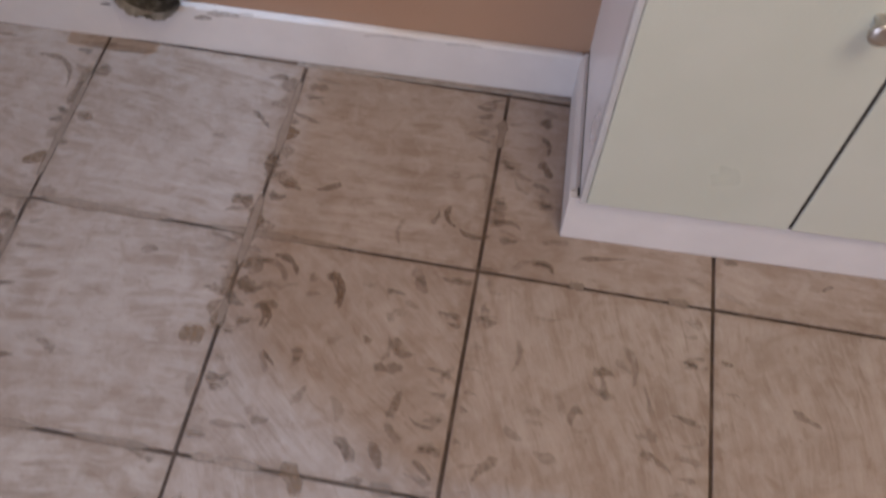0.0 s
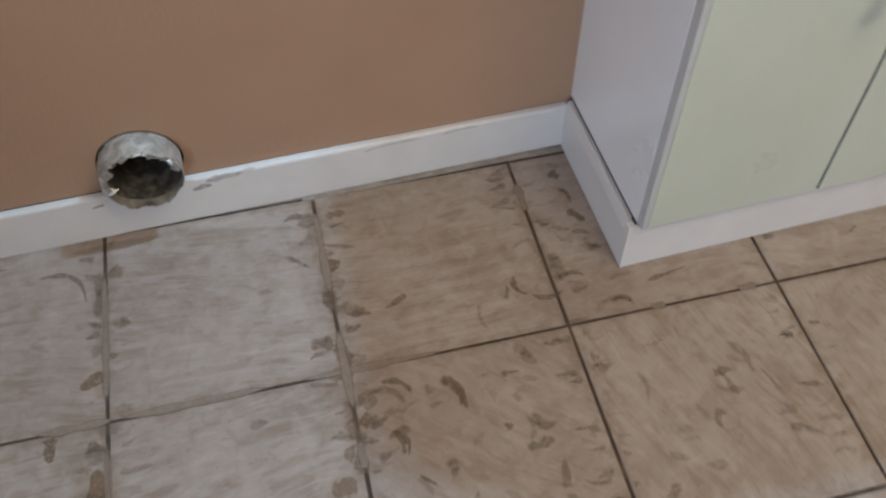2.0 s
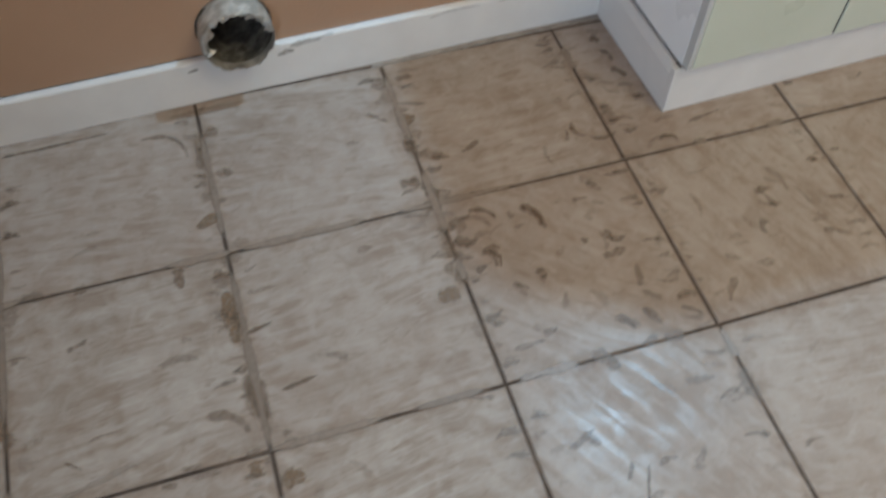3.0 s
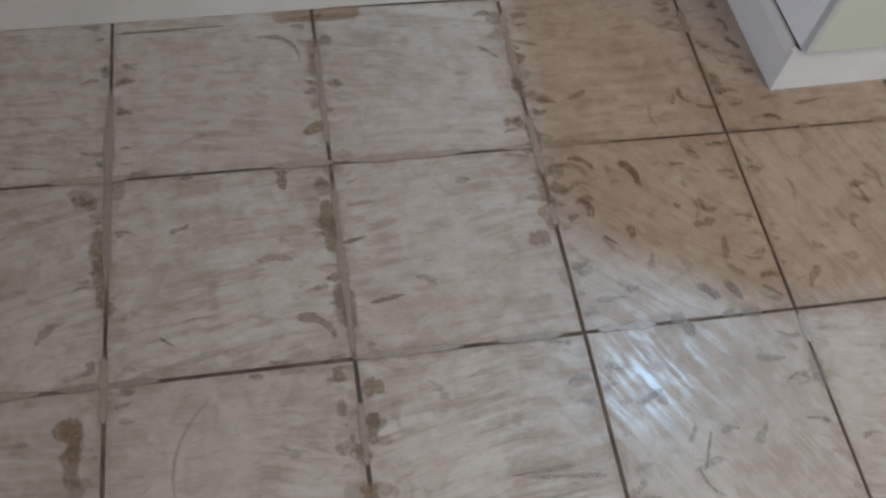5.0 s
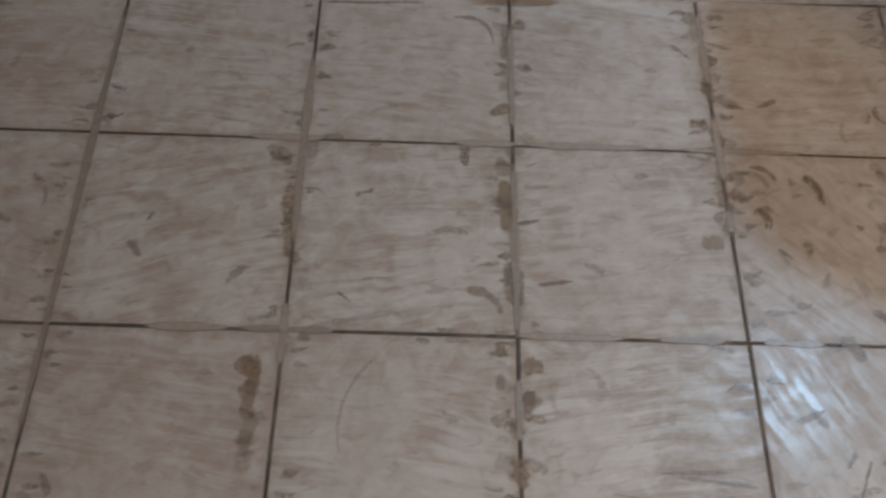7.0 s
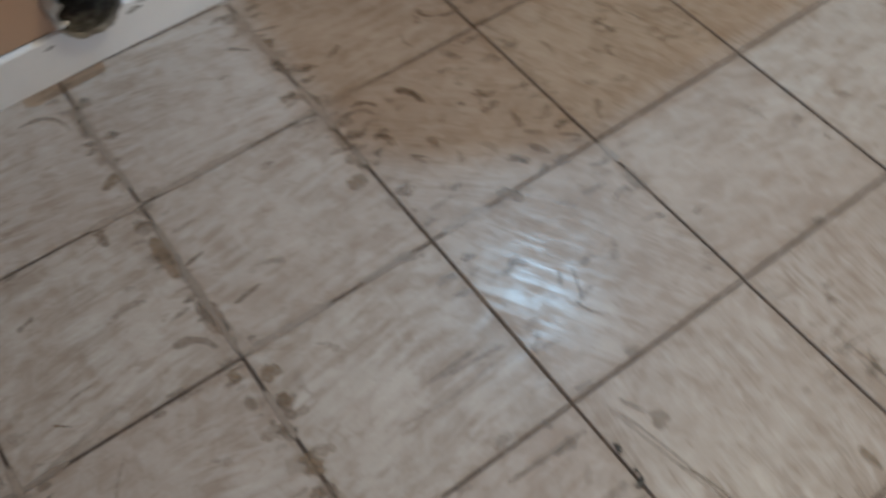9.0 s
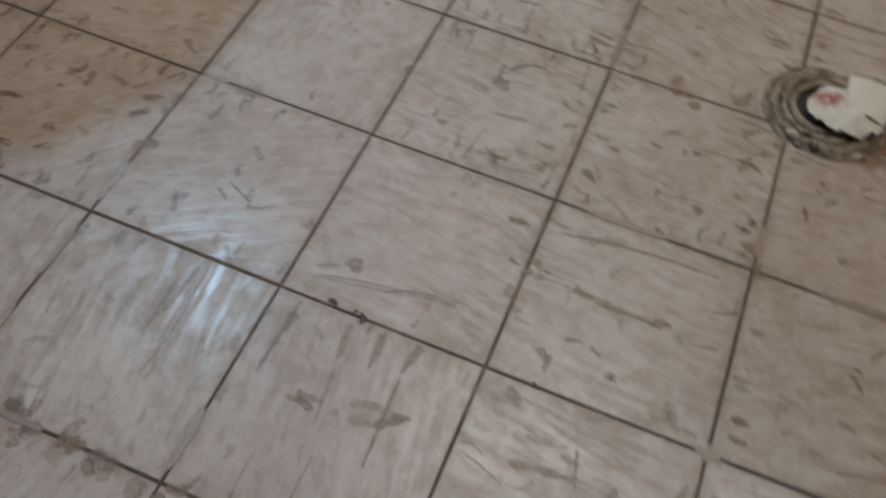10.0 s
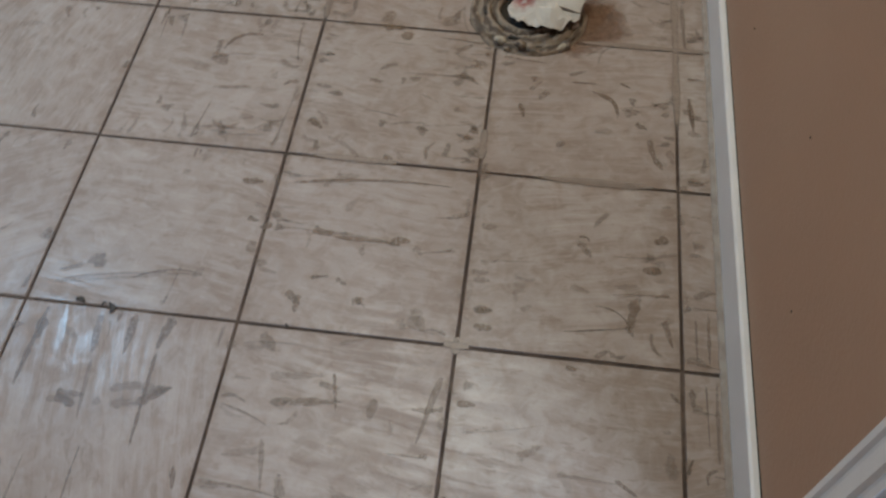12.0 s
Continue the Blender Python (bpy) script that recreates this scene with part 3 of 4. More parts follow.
NORTH_EAST = [
    (-0.956, -0.337, -0.951, -0.401, 0.019, 0.1),
    (-0.943, -0.415, -0.947, -0.468, 0.017, 0),
    (-0.963, -0.028, -0.927, -0.046, 0.016, 0),
    (-0.437, -0.049, -0.412, -0.048, 0.012, 0),
    (-0.278, -0.036, -0.239, -0.064, 0.012, 0.2),
    (-0.186, -0.037, -0.172, -0.085, 0.010, 0.25),
    (-0.264, -0.098, -0.256, -0.133, 0.008, 0.2),
    (-0.246, -0.164, -0.232, -0.191, 0.008, 0.1),
    (-0.076, -0.027, -0.058, -0.048, 0.013, 0),
    (-0.165, -0.304, -0.153, -0.327, 0.013, 0),
    (0.055, 0.269, 0.068, 0.254, 0.015, 0),
    (0.068, 0.020, 0.098, 0.010, 0.009, 0.35),
    (-0.133, -0.255, -0.110, -0.283, 0.010, 0.2),
    (-1.050, 0.032, -0.999, 0.026, 0.005, 0),
]
MIDDLE = [
    (0.208, -0.744, 0.172, -0.772, 0.021, 0),
    (0.211, -0.758, 0.253, -0.823, 0.006, 0.25),
    (0.175, -0.733, 0.197, -0.824, 0.006, 0.2),
    (0.057, -0.777, 0.055, -0.831, 0.008, -0.3),
    (0.066, -0.821, 0.065, -0.850, 0.014, 0),
    (-0.175, -0.457, -0.198, -0.507, 0.004, 0),
    (-0.168, -0.492, -0.214, -0.507, 0.008, 0),
    (-0.205, -0.502, -0.179, -0.543, 0.004, -0.15),
    (-0.232, -0.395, -0.222, -0.420, 0.014, 0),
    (-0.314, -0.496, -0.428, -0.484, 0.006, 0),
    (-0.348, -0.478, -0.445, -0.481, 0.005, 0),
    (-0.342, -0.506, -0.505, -0.506, 0.004, 0.05),
    (-0.450, -0.693, -0.445, -0.731, 0.007, 0),
    (-0.437, -0.819, -0.416, -0.855, 0.013, 0.1),
    (-0.141, -0.992, -0.155, -1.134, 0.006, 0.03),
    (-0.257, -0.744, -0.235, -0.841, 0.003, 0.1),
]
BY_WALL = [
    (-0.259, -1.066, -0.263, -1.087, 0.006, 0.3),
    (-0.225, -0.999, -0.219, -1.026, 0.003, 0.1),
    (-0.224, -1.044, -0.228, -1.054, 0.006, 0),
    (-0.443, -0.704, -0.455, -0.736, 0.011, 0),
    (-0.427, -0.768, -0.424, -0.856, 0.013, 0.1),
    (0.042, -0.969, -0.007, -1.037, 0.008, 0.1),
]


JOINT_DIRT = [
    (-0.929, -0.073, -0.918, -0.208, 0.013, 0),
    (-0.623, -0.056, -0.622, -0.151, 0.015, 0),
    (-0.621, -0.187, -0.617, -0.263, 0.011, 0),
    (-0.633, -0.312, -0.629, -0.337, 0.011, 0),
    (-0.640, -0.369, -0.614, -0.378, 0.012, 0),
    (-0.604, -0.382, -0.588, -0.405, 0.015, 0),
    (-0.622, -0.420, -0.603, -0.437, 0.013, 0),
    (-0.597, -0.414, -0.575, -0.420, 0.009, 0),
    (-0.642, -0.470, -0.611, -0.476, 0.018, 0),
    (-0.626, -0.490, -0.603, -0.493, 0.008, 0),
    (-0.970, -0.347, -0.938, -0.375, 0.016, 0),
    (-0.951, -0.374, -0.948, -0.432, 0.014, 0),
    (-0.948, -0.440, -0.945, -0.495, 0.016, 0),
    (-0.969, -0.016, -0.926, -0.038, 0.014, 0),
    (-0.184, -0.292, -0.158, -0.331, 0.013, 0.1),
]
BY_CABINET = [
    (0.055, 0.281, 0.077, 0.278, 0.010, 0),
    (0.058, 0.236, 0.067, 0.200, 0.005, 0.2),
    (0.058, 0.190, 0.077, 0.162, 0.008, 0.1),
    (0.052, 0.149, 0.080, 0.137, 0.006, 0.2),
    (0.067, 0.116, 0.083, 0.114, 0.008, 0),
    (0.015, 0.072, 0.048, 0.071, 0.005, 0.3),
    (0.043, 0.006, 0.102, 0.009, 0.006, 0.35),
    (-0.048, 0.096, -0.038, 0.060, 0.005, -0.3),
    (-0.036, 0.060, 0.010, 0.056, 0.005, -0.2),
    (0.192, -0.074, 0.208, -0.129, 0.007, 0.2),
    (0.125, 0.042, 0.195, 0.054, 0.004, 0),
    (0.185, -0.094, 0.207, -0.110, 0.006, 0),
    (-0.124, -0.252, -0.102, -0.281, 0.009, 0),
    (-0.091, -0.253, -0.071, -0.286, 0.008, 0.1),
    (-0.036, -0.262, -0.010, -0.285, 0.005, 0),
]
SHADED_TILES = [
    (-0.288, 0.281, -0.242, 0.275, 0.008, 0),
    (-0.304, 0.212, -0.256, 0.197, 0.008, 0),
    (-0.265, -0.027, -0.227, -0.057, 0.008, 0.25),
    (-0.194, -0.041, -0.165, -0.091, 0.010, 0.2),
    (-0.083, -0.013, -0.062, -0.034, 0.012, 0),
    (-0.086, -0.062, -0.062, -0.071, 0.008, 0),
    (-0.267, -0.097, -0.251, -0.136, 0.006, 0.3),
    (-0.243, -0.161, -0.222, -0.180, 0.005, 0),
    (-0.597, -0.073, -0.556, -0.071, 0.008, 0),
    (-0.602, -0.135, -0.570, -0.130, 0.005, 0),
    (-0.583, -0.230, -0.530, -0.222, 0.006, 0),
    (-0.357, -0.009, -0.315, -0.017, 0.007, 0),
    (-0.279, -0.262, -0.231, -0.260, 0.008, 0),
    (-1.016, -0.363, -0.996, -0.369, 0.008, 0),
    (-0.270, -0.640, -0.237, -0.845, 0.005, 0.03),
]
WALL_COMB = [
    (-0.090, -1.509, -0.102, -1.487, 0.008, 0),
    (-0.146, -1.497, -0.152, -1.470, 0.008, 0),
    (-0.183, -1.470, -0.183, -1.430, 0.008, 0),
    (-0.184, -1.227, -0.183, -1.254, 0.007, 0),
    (-0.243, -1.235, -0.242, -1.262, 0.007, 0),
    (-0.272, -1.238, -0.272, -1.268, 0.007, 0),
    (-0.389, -1.229, -0.388, -1.257, 0.006, 0),
    (-0.119, -0.936, -0.123, -0.908, 0.009, 0),
    (-0.139, -0.927, -0.145, -0.907, 0.008, 0),
    (-0.207, -0.912, -0.206, -0.935, 0.009, 0),
    (-0.063, -0.857, -0.061, -0.896, 0.008, 0),
]

RUNS = [
    (-0.331, -0.648, -0.368, -0.649, 0.0090, 0),
    (-0.310, -0.648, -0.441, -0.643, 0.0051, 0),
    (-0.316, -0.725, -0.381, -0.732, 0.0080, 0),
    (-0.381, -0.734, -0.477, -0.745, 0.0039, 0),
    (-0.310, -0.773, -0.376, -0.775, 0.0070, 0),
    (-0.309, -0.827, -0.362, -0.816, 0.0090, 0),
    (-0.361, -0.818, -0.507, -0.824, 0.0039, 0),
    (-0.441, -0.702, -0.438, -0.741, 0.0085, 0),
    (-0.445, -0.777, -0.442, -0.815, 0.0085, 0),
    (-0.445, -0.809, -0.412, -0.857, 0.0075, 0),
    (-0.444, -0.756, -0.447, -0.769, 0.0085, 0),
    (-0.221, -0.680, -0.244, -0.701, 0.0157, 0),
    (-0.231, -0.834, -0.238, -0.847, 0.0135, 0),
    (-0.276, -0.627, -0.237, -0.833, 0.0041, 0),
    (-0.320, -0.952, -0.344, -0.978, 0.0109, 0),
]
COMBS = [
    (-0.381, -0.975, -0.370, -1.060, 0.0067, 0),
    (-0.418, -0.984, -0.405, -1.087, 0.0076, 0),
    (-0.363, -1.063, -0.421, -1.076, 0.0039, 0),
    (-0.395, -1.122, -0.427, -1.121, 0.0076, 0),
    (-0.324, -1.058, -0.306, -1.104, 0.0049, 0),
    (-0.349, -1.207, -0.456, -1.184, 0.0058, 0),
    (-0.481, -0.998, -0.496, -0.941, 0.0064, 0),
    (-0.465, -0.989, -0.536, -1.003, 0.0046, 0),
    (-0.251, -0.988, -0.284, -0.990, 0.0061, 0),
    (-0.221, -1.037, -0.222, -1.045, 0.0062, 0),
    (-0.222, -1.000, -0.216, -1.027, 0.0041, 0),
    (-0.254, -1.065, -0.249, -1.079, 0.0061, 0),
    (-0.254, -1.153, -0.290, -1.173, 0.0111, 0),
    (-0.275, -1.134, -0.290, -1.149, 0.0080, 0),
    (-0.516, -0.887, -0.549, -0.895, 0.0045, 0),
]
FINGER_MARKS = [
    (-0.140, -0.985, -0.146, -1.022, 0.0085, 0),
    (-0.149, -1.018, -0.149, -1.110, 0.0042, 0),
    (-0.154, -1.103, -0.146, -1.135, 0.0095, 0.2),
    (-0.038, -1.004, -0.032, -1.040, 0.0078, 0),
    (-0.060, -0.925, -0.037, -1.200, 0.0028, 0.04),
    (-0.248, -0.972, -0.269, -0.995, 0.0071, 0),
    (-0.254, -1.070, -0.247, -1.083, 0.0071, 0),
    (-0.271, -1.148, -0.284, -1.169, 0.0130, 0),
    (-0.102, -1.233, -0.101, -1.260, 0.0086, 0),
    (-0.197, -1.231, -0.195, -1.256, 0.0072, 0),
    (-0.245, -1.236, -0.244, -1.265, 0.0070, 0),
    (-0.195, -1.463, -0.258, -1.452, 0.0102, 0),
    (-0.127, -1.476, -0.128, -1.489, 0.0084, 0),
    (-0.150, -1.484, -0.152, -1.499, 0.0083, 0),
    (-0.226, -1.500, -0.275, -1.513, 0.0050, 0),
]
EDGE_DABS = [
    (0.090, -1.196, 0.082, -1.212, 0.0093, 0),
    (0.069, -1.188, 0.064, -1.205, 0.0092, 0),
    (0.034, -1.197, 0.029, -1.214, 0.0091, 0),
    (0.126, -1.165, 0.118, -1.182, 0.0094, 0),
    (0.077, -0.936, 0.055, -0.962, 0.0128, 0),
    (0.013, -1.067, 0.008, -1.084, 0.0090, 0),
    (0.153, -1.435, 0.147, -1.472, 0.0070, 0.25),
    (0.081, -1.510, 0.047, -1.520, 0.0114, 0),
    (-0.219, -1.405, -0.255, -1.457, 0.0030, 0.2),
    (-0.104, -1.378, -0.113, -1.395, 0.0032, 0.3),
    (0.079, -1.110, 0.072, -1.132, 0.0081, 0),
    (-0.105, -0.890, -0.108, -0.911, 0.0087, 0),
    (-0.131, -0.885, -0.135, -0.905, 0.0086, 0),
    (-0.636, -0.028, -0.607, -0.039, 0.0116, 0),
    (-0.608, -0.136, -0.570, -0.126, 0.0061, 0),
]

BY_FLANGE = [
    (0.431, -1.537, 0.303, -1.542, 0.0053, 0),
    (0.197, -1.545, 0.118, -1.552, 0.0057, 0),
    (0.104, -1.482, 0.033, -1.506, 0.0071, -0.1),
    (0.129, -1.458, 0.118, -1.479, 0.0072, 0),
    (0.191, -1.384, 0.131, -1.429, 0.0049, 0.25),
    (0.147, -1.439, 0.154, -1.465, 0.0089, 0),
    (0.223, -1.347, 0.238, -1.377, 0.0050, 0),
    (0.152, -1.271, 0.119, -1.280, 0.0049, 0),
    (0.151, -1.108, 0.134, -1.141, 0.0041, 0),
    (0.084, -1.196, 0.076, -1.211, 0.0064, 0),
    (0.046, -1.200, 0.026, -1.216, 0.0063, 0),
    (0.380, -1.157, 0.289, -1.181, 0.0027, -0.1),
    (0.254, -1.396, 0.301, -1.448, 0.0034, 0.3),
    (0.271, -1.372, 0.301, -1.405, 0.0042, 0),
    (0.209, -1.351, 0.210, -1.399, 0.0025, 0),
    (0.216, -1.432, 0.206, -1.451, 0.0033, 0),
]
STRIP_SCRAPES = [
    (-0.266, -1.356, -0.248, -1.457, 0.0020, 0),
    (-0.245, -1.449, -0.262, -1.460, 0.0047, 0),
    (-0.300, -1.407, -0.286, -1.427, 0.0053, 0),
    (-0.285, -1.424, -0.288, -1.453, 0.0040, -0.3),
    (-0.248, -1.485, -0.289, -1.500, 0.0034, -0.2),
    (-0.319, -1.368, -0.321, -1.385, 0.0046, 0),
    (-0.328, -1.536, -0.359, -1.538, 0.0052, 0),
    (-0.339, -1.507, -0.354, -1.522, 0.0032, 0),
    (-0.220, -1.544, -0.289, -1.545, 0.0027, 0),
    (-0.206, -1.562, -0.300, -1.561, 0.0034, 0),
    (-0.318, -1.555, -0.414, -1.557, 0.0019, 0),
    (-0.315, -1.569, -0.440, -1.568, 0.0032, 0),
    (-0.438, -1.568, -0.461, -1.554, 0.0031, -0.3),
    (-0.426, -1.536, -0.463, -1.523, 0.0025, 0),
    (-0.468, -1.361, -0.472, -1.441, 0.0037, 0),
    (-0.466, -1.437, -0.486, -1.468, 0.0037, 0),
]


class Ribbons:
    """Many thin ragged strokes in one mesh."""

    def __init__(self, lift=0.0004):
        self.lift = lift
        self.verts, self.faces, self.uvs, self.count = [], [], [], 0

    def stroke(self, x0, y0, x1, y1, wide, bow, taper=0.0, steps=7):
        a, b = Vector((x0, y0)), Vector((x1, y1))
        way = b - a
        side = Vector((-way.y, way.x))
        z = self.lift + (self.count % 40) * 1.2e-5
        base = len(self.verts)
        pts = [a + way * (k / steps) + side * (bow * 4 * (k / steps) * (1 - k / steps)) for k in range(steps + 1)]
        for k, p in enumerate(pts):
            u = k / steps
            t = (pts[min(k + 1, steps)] - pts[max(k - 1, 0)]).normalized()
            h = Vector((-t.y, t.x)) * wide * 0.95 * (1 - taper * u) * (1 + 0.6 * noise.noise(Vector((self.count * 1.7, 4.6 * u, 0))))
            self.verts += [(*(p + h), z), (*(p - h), z)]
        for k in range(steps):
            q = base + 2 * k
            self.faces.append((q, q + 1, q + 3, q + 2))
            self.uvs += [(k / steps, 0), (k / steps, 1), ((k + 1) / steps, 1), ((k + 1) / steps, 0)]
        self.count += 1

    def link(self, name, material, label, category):
        me = bpy.data.meshes.new(name)
        me.from_pydata(self.verts, [], self.faces)
        layer = me.uv_layers.new(name="UVMap")
        layer.data.foreach_set("uv", [c for uv in self.uvs for c in uv])
        me.materials.append(material)
        return tagged(new(name, me), label, category, kind="stuff")


bare = Ribbons()
for row in NORTH_WEST + NORTH_EAST + MIDDLE + BY_WALL + SHADED_TILES:
    bare.stroke(*row[:4], row[4] * 0.82, row[5], taper=0.45)
for row in BY_CABINET + WALL_COMB + BY_FLANGE + STRIP_SCRAPES + RUNS + COMBS + FINGER_MARKS:
    bare.stroke(*row[:4], row[4] * 1.25, row[5], taper=0.55)
for row in EDGE_DABS:
    bare.stroke(*row[:4], row[4] * 0.95, row[5], taper=0.8)
bare.link("bare_spots", SMEAR, "ragged bare brown spots and smears in the pale film on the tiles", "smears")
bare = Ribbons(0.0010)
rng = random.Random(11)
HEAVY = {(-1, -1): 22, (0, 0): 8, (0, -1): 14, (-1, 0): 3, (-1, -2): 5, (0, -4): 9, (-1, -5): 12, (0, -5): 10, (1, -5): 8, (1, -4): 6, (-1, -4): 8, (0, -3): 5, (1, -3): 5, (-1, -3): 4}
CLEAN = {(0, -5), (-1, -3), (-1, -4), (-1, -5), (-2, -3), (-2, -4), (-2, -5), (0, -2), (1, -2), (-2, -1), (-2, -2), (-2, 0), (1, -1)}
for i in range(-5, 3):
    for j in range(-6, 1):
        x, y = i * P, j * P
        south = j <= -4
        clean = (i, j) in CLEAN
        many = 5 if clean and south else 3 if clean else 8 + HEAVY.get((i, j), 0) // 2
        for end in (0, 1):
            for k in range(rng.randint(many - 2, many + 2)):
                c, inset = rng.uniform(0.01, P - 0.01), rng.uniform(0.002, 0.02)
                long, wide = rng.uniform(0.010, 0.040), rng.uniform(0.004, 0.0125)
                lean = rng.uniform(-0.35, 0.35) * long
                s = inset if end == 0 else P - inset
                e = s + (long if end == 0 else -long)
                if rng.random() < 0.22 and j <= -3:
                    tail, w = (e + rng.uniform(0.02, 0.09) * (1 if end == 0 else -1)), rng.uniform(0.0018, 0.0035)
                    bow = rng.uniform(-0.06, 0.06)
                    bare.stroke(*((x + c, y + s, x + c + 2 * lean, y + tail) if south else (x + s, y + c, x + tail, y + c + 2 * lean)), w, bow, 0.5)
                if south:
                    bare.stroke(x + c, y + s, x + c + lean, y + e, wide, rng.uniform(-0.2, 0.2), 0.8)
                else:
                    bare.stroke(x + s, y + c, x + e, y + c + lean, wide, rng.uniform(-0.2, 0.2), 0.8)
        # longer scrapes and broad dabs in the tiles by the south wall
        if j <= -3 and -3 <= i <= 1 and not clean:
            for k in range(rng.randint(4, 7)):
                c, s, long = x + rng.uniform(0.01, P - 0.01), y + rng.uniform(0.02, 0.18), rng.uniform(0.04, 0.13)
                bare.stroke(c, s, c + rng.uniform(-0.012, 0.012), s + long, rng.uniform(0.003, 0.006), rng.uniform(-0.06, 0.06), 0.5)
            for k in range(rng.randint(5, 8)):
                c, s, long = x + rng.uniform(0.015, P - 0.015), y + rng.uniform(0.008, 0.045), rng.uniform(0.022, 0.05)
                bare.stroke(c, s, c + rng.uniform(-0.02, 0.02), s + long, rng.uniform(0.006, 0.011), rng.uniform(-0.3, 0.3), 0.75)
            for k in range(rng.randint(3, 5)):
                c, s, long = x + rng.uniform(0.008, 0.04), y + rng.uniform(0.02, P - 0.03), rng.uniform(0.018, 0.045)
                bare.stroke(c, s, c + long, s + rng.uniform(-0.012, 0.012), rng.uniform(0.006, 0.010), rng.uniform(-0.3, 0.3), 0.75)
        # stray curls and dabs inside the tile
        for k in range((6 if south else 2) if clean else rng.randint(1, 4) + HEAVY.get((i, j), 0)):
            px, py, a, long = x + rng.uniform(0.05, P - 0.05), y + rng.uniform(0.05, P - 0.05), rng.uniform(0, 6.28), rng.uniform(0.012, 0.05)
            bare.stroke(px, py, px + long * math.cos(a), py + long * math.sin(a), rng.uniform(0.0055, 0.0125), rng.uniform(-0.2, 0.2), 0.6)
# brown dirt left along some joints
for jx, y0, y1, many in ((-2, -0.95, 0.28, 9), (-3, -0.60, 0.28, 7), (-1, -0.30, 0.28, 5), (0, -0.6, 0.2, 3)):
    for k in range(many):
        y = rng.uniform(y0, y1)
        x = jx * P + rng.uniform(-0.012, 0.014)
        bare.stroke(x, y, x + rng.uniform(-0.008, 0.008), y - rng.uniform(0.015, 0.06), rng.uniform(0.007, 0.017), rng.uniform(-0.15, 0.15), 0.2)
for jy, x0, x1, many in ((-1, -0.95, 0.0, 10), (-3, -0.5, 0.5, 8), (-2, -0.5, 0.6, 8), (-4, -0.5, 0.3, 8), (-5, -0.5, 0.6, 8), (0, -0.9, 0.0, 6)):
    for k in range(many):
        x = rng.uniform(x0, x1)
        y = jy * P + rng.uniform(-0.010, 0.010)
        bare.stroke(x, y, x + rng.uniform(0.012, 0.04), y + rng.uniform(-0.006, 0.006), rng.uniform(0.006, 0.014), rng.uniform(-0.15, 0.15), 0.3)
bare.link("brush_marks", FAINT, "faint brown brush marks where the pale film is thin", "smears")

# ochre dabs in a comb along one joint
comb = Ribbons(0.0006)
for row in JOINT_DIRT:
    comb.stroke(*row[:4], row[4] * 0.95, row[5], 0.15)
for jx, y0, y1, step in ((-2, -0.34, -0.62, 0.034), (-2, 0.24, 0.0, 0.06), (-1, 0.26, -0.25, 0.040), (1, -0.95, -1.20, 0.05)):
    y = y0
    while y > y1:
        side = rng.choice((-1, 1, 1))
        x = jx * P + side * rng.uniform(0.004, 0.012)
        comb.stroke(x, y, x + side * rng.uniform(0.014, 0.036), y + rng.uniform(-0.018, 0.006), rng.uniform(0.011, 0.019), rng.uniform(-0.2, 0.2), 0.45)
        if rng.random() < 0.5:
            comb.stroke(jx * P - 0.004, y, jx * P + rng.uniform(-0.006, 0.006), y - rng.uniform(0.02, 0.05), rng.uniform(0.010, 0.017), 0.0, 0.2)
        y -= step * rng.uniform(0.6, 1.5)
comb.link("dirt_dabs", OCHRE, "ochre brown dirt dabs along the joints between the tiles", "smears")

# pale film that has run over the joints
bridge = Ribbons(0.0014)
# joint, its number, and the stretch of it that the film fills
for axis, n_joint, lo, hi in (("y", 0, -0.60, -0.40), ("y", 0, -0.37, -0.17), ("y", 0, -1.00, -0.88), ("y", 0, 0.118, 0.140), ("y", 0, 0.245, 0.275), ("y", -1, -0.98, -0.84), ("y", -1, -0.62, -0.46), ("y", -1, -0.43, -0.33),
                              ("y", -1, -0.29, -0.20), ("y", -2, -0.88, -0.70), ("y", -4, -0.32, -0.29), ("y", -4, 0.02, 0.09), ("y", -5, 0.10, 0.60), ("y", -3, 0.30, 0.42),
                              ("x", -3, 0.18, -0.20), ("x", -3, -0.26, -0.36), ("y", -2, -0.60, -0.50), ("y", 0, -0.70, -0.60), ("y", -1, -1.10, -0.98), ("x", -2, 0.24, 0.02), ("x", -2, -0.02, -0.32), ("x", -2, -0.36, -0.45), ("x", -1, 0.28, 0.12), ("x", -1, 0.07, -0.06), ("x", -1, -0.10, -0.14),
                              ("x", 0, 0.26, 0.20), ("x", 0, -0.31, -0.36), ("x", -1, -1.20, -1.24), ("x", 1, -1.35, -1.60), ("x", 0, -1.30, -1.50), ("x", 0, -0.95, -1.10), ("x", -4, 0.28, -0.5)):
    at = n_joint * P
    bridge.stroke(*((at, lo, at, hi) if axis == "x" else (lo, at, hi, at)), rng.uniform(0.0062, 0.0074), 0.0, steps=14)
bridge.link("film_on_joints", FILM, "pale dried film smeared over the tile joints", "smears")

rust = Ribbons()
for x0, y0, x1, y1, w in ((0.29, -1.375, 0.43, -1.40, 0.075), (0.30, -1.40, 0.40, -1.425, 0.06), (0.34, -1.37, 0.43, -1.43, 0.055), (0.265, -1.345, 0.32, -1.40, 0.025)):
    rust.stroke(x0, y0, x1, y1, w, 0.1)
rust.link("rust_stain", RUST, "rusty brown stain on the tiles beside the floor flange", "stain")


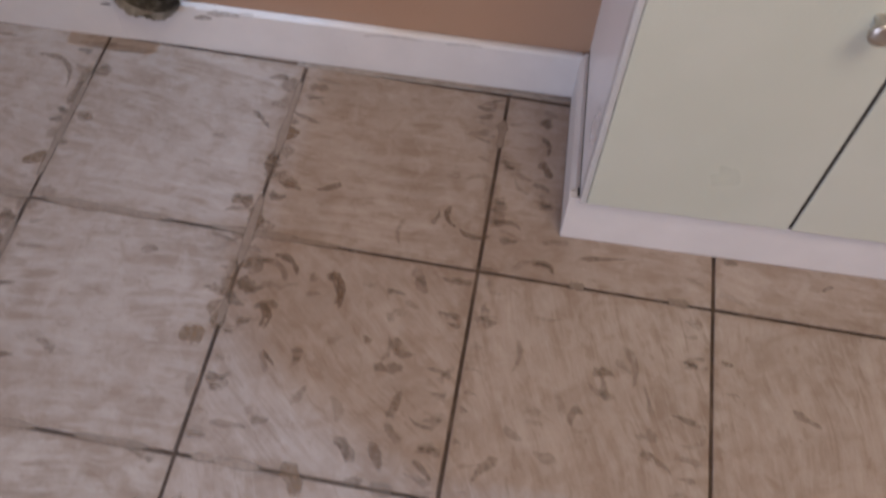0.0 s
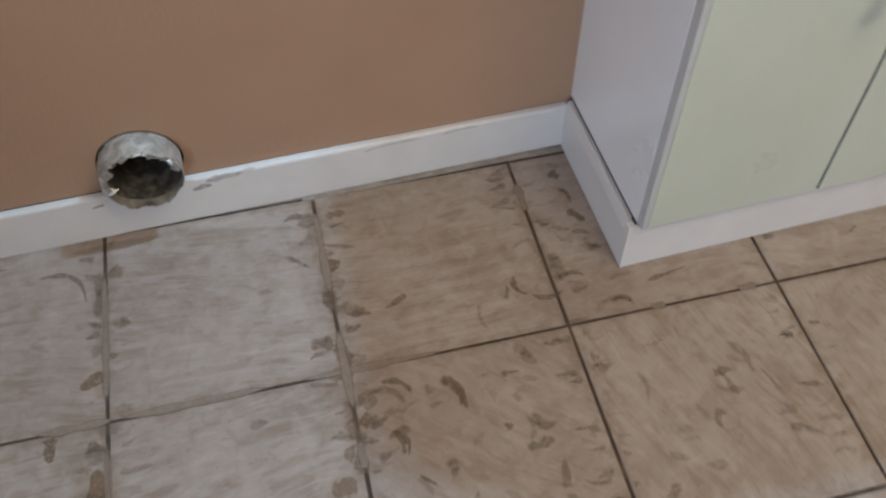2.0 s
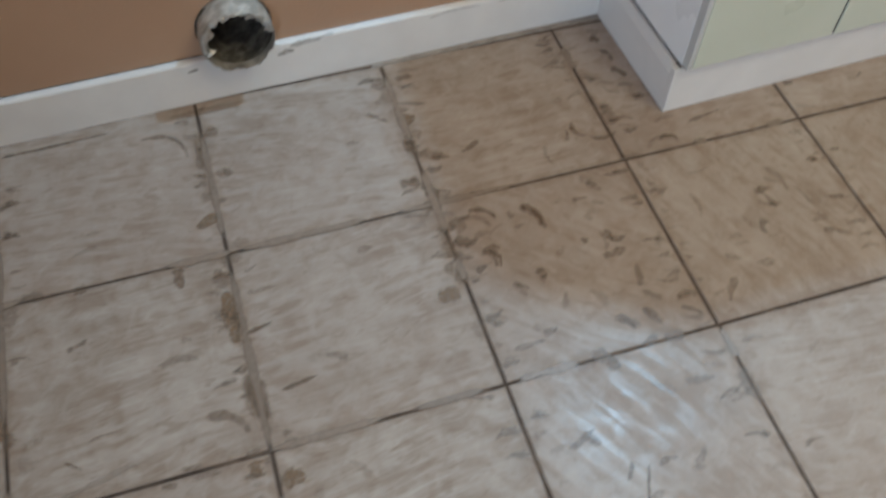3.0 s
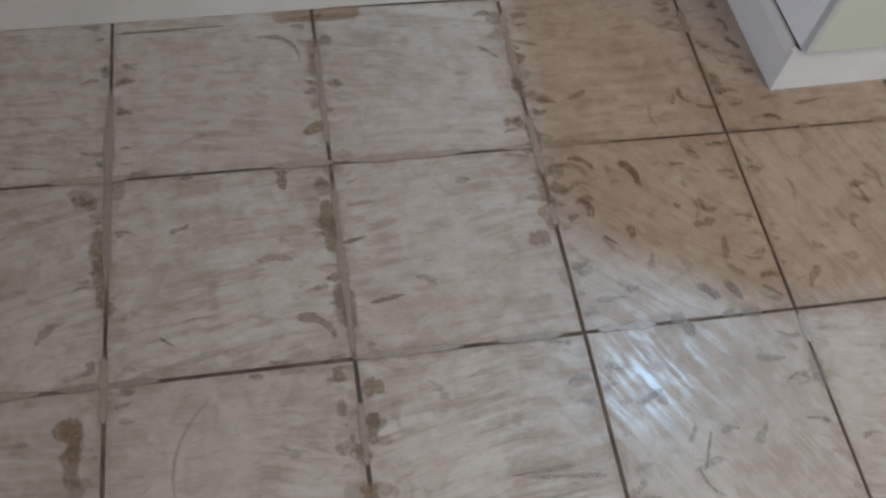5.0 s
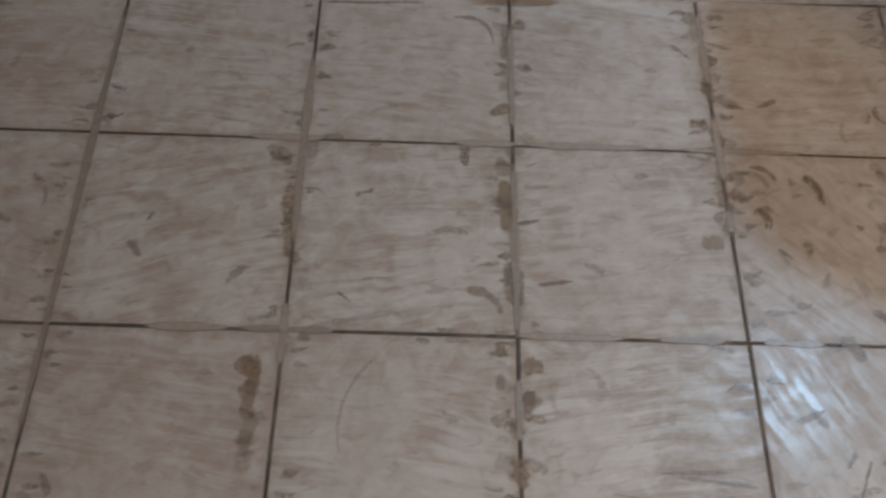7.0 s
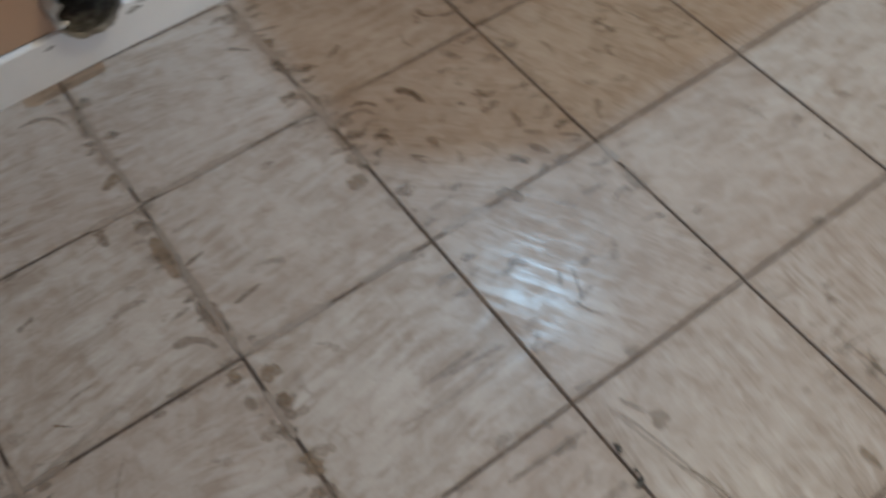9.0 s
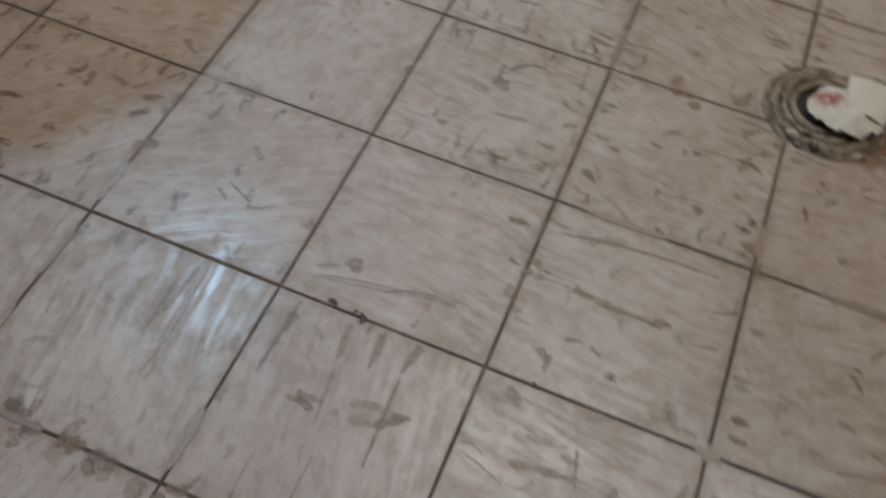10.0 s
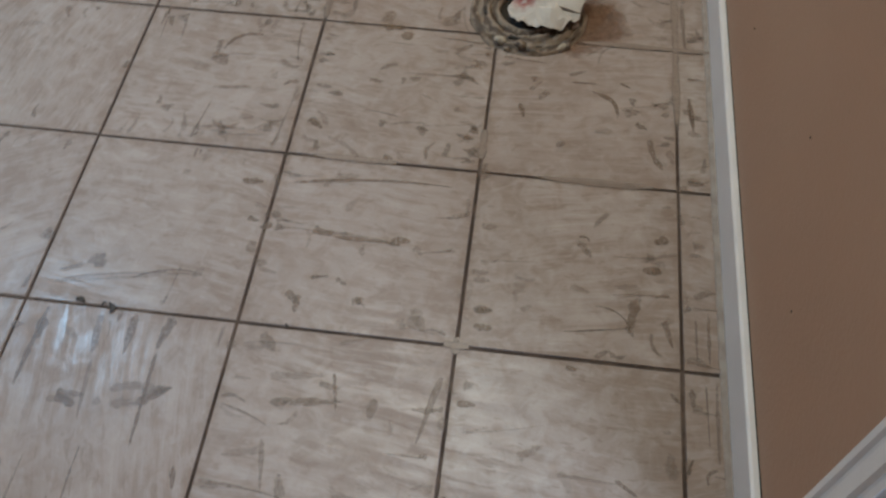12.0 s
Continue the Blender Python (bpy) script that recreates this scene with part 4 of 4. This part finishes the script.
def flake(x, y, size, turn):
    """A curled dark chip lying on the joint."""
    bm = bmesh.new()
    bmesh.ops.create_icosphere(bm, subdivisions=2, radius=1.0)
    for v in bm.verts:
        p = v.co
        bend = 0.5 * p.x * p.x
        w = 1 + 0.4 * noise.noise(p * 1.7 + Vector((x * 40, y * 40, 0)))
        v.co = Vector((p.x * w * size, (p.y * 0.45 + bend) * w * size, max(0.0, (p.z + 1) * 0.16 * size + 0.25 * size * abs(p.x) * (p.z > 0))))
    n = DIRT
    ob = part("dirt_flake", bm, n, None, "small dark curled dirt flake lying on a tile joint", True)
    ob.matrix_basis = pose(x, y, 0.0002, 0, 0, turn)
    tagged(ob, category="dirt flake", group="dirt flakes on the floor")


DIRT = painted("black_dirt", (0.03, 0.022, 0.016), (0.06, 0.045, 0.03), 0.6, 200.0)
for x, y, size, turn in ((-0.298, -0.690, 0.008, 70), (-0.306, -0.738, 0.009, 20), (-0.300, -0.722, 0.004, 140), (-0.303, -0.985, 0.004, 30), (-0.25, 0.309, 0.003, 10), (0.037, 0.316, 0.003, 60)):
    flake(x, y, size, turn)

# ---- scuffs on the baseboard beside the vent, nail specks on the wall ----
scuff = Ribbons()
for x, z, long, wide in ((0.075, 0.073, 0.055, 0.007), (0.055, 0.062, 0.03, 0.006), (0.12, 0.078, 0.03, 0.004), (-0.085, 0.064, 0.02, 0.003), (0.30, 0.070, 0.10, 0.003), (0.42, 0.074, 0.06, 0.003)):
    scuff.stroke(VENT_X + x, z, VENT_X + x + long, z + 0.004, wide, 0.05)
ob = scuff.link("scuff_marks", SCUFF, "greyish scuff marks on the white baseboard beside the vent", "scuffs")
ob.matrix_basis = pose(*NORTH_AT, 0, 0, 0, NORTH_TURN) @ pose(0, -0.0123, 0, 90, 0, 0)
# each nail hole is a tiny block, its depth's shade given by dark colour
for x, z in ((-0.17, 0.33), (0.16, 0.19), (-0.33, 0.22)):
    speck = box((x - 0.0016, SOUTH - 0.001, z - 0.0016), (x + 0.0016, SOUTH + 0.0008, z + 0.0016), 0.0006)
    part("nail_hole", speck, GAP_SHADE, south, "small nail hole, its shaded depth painted dark")
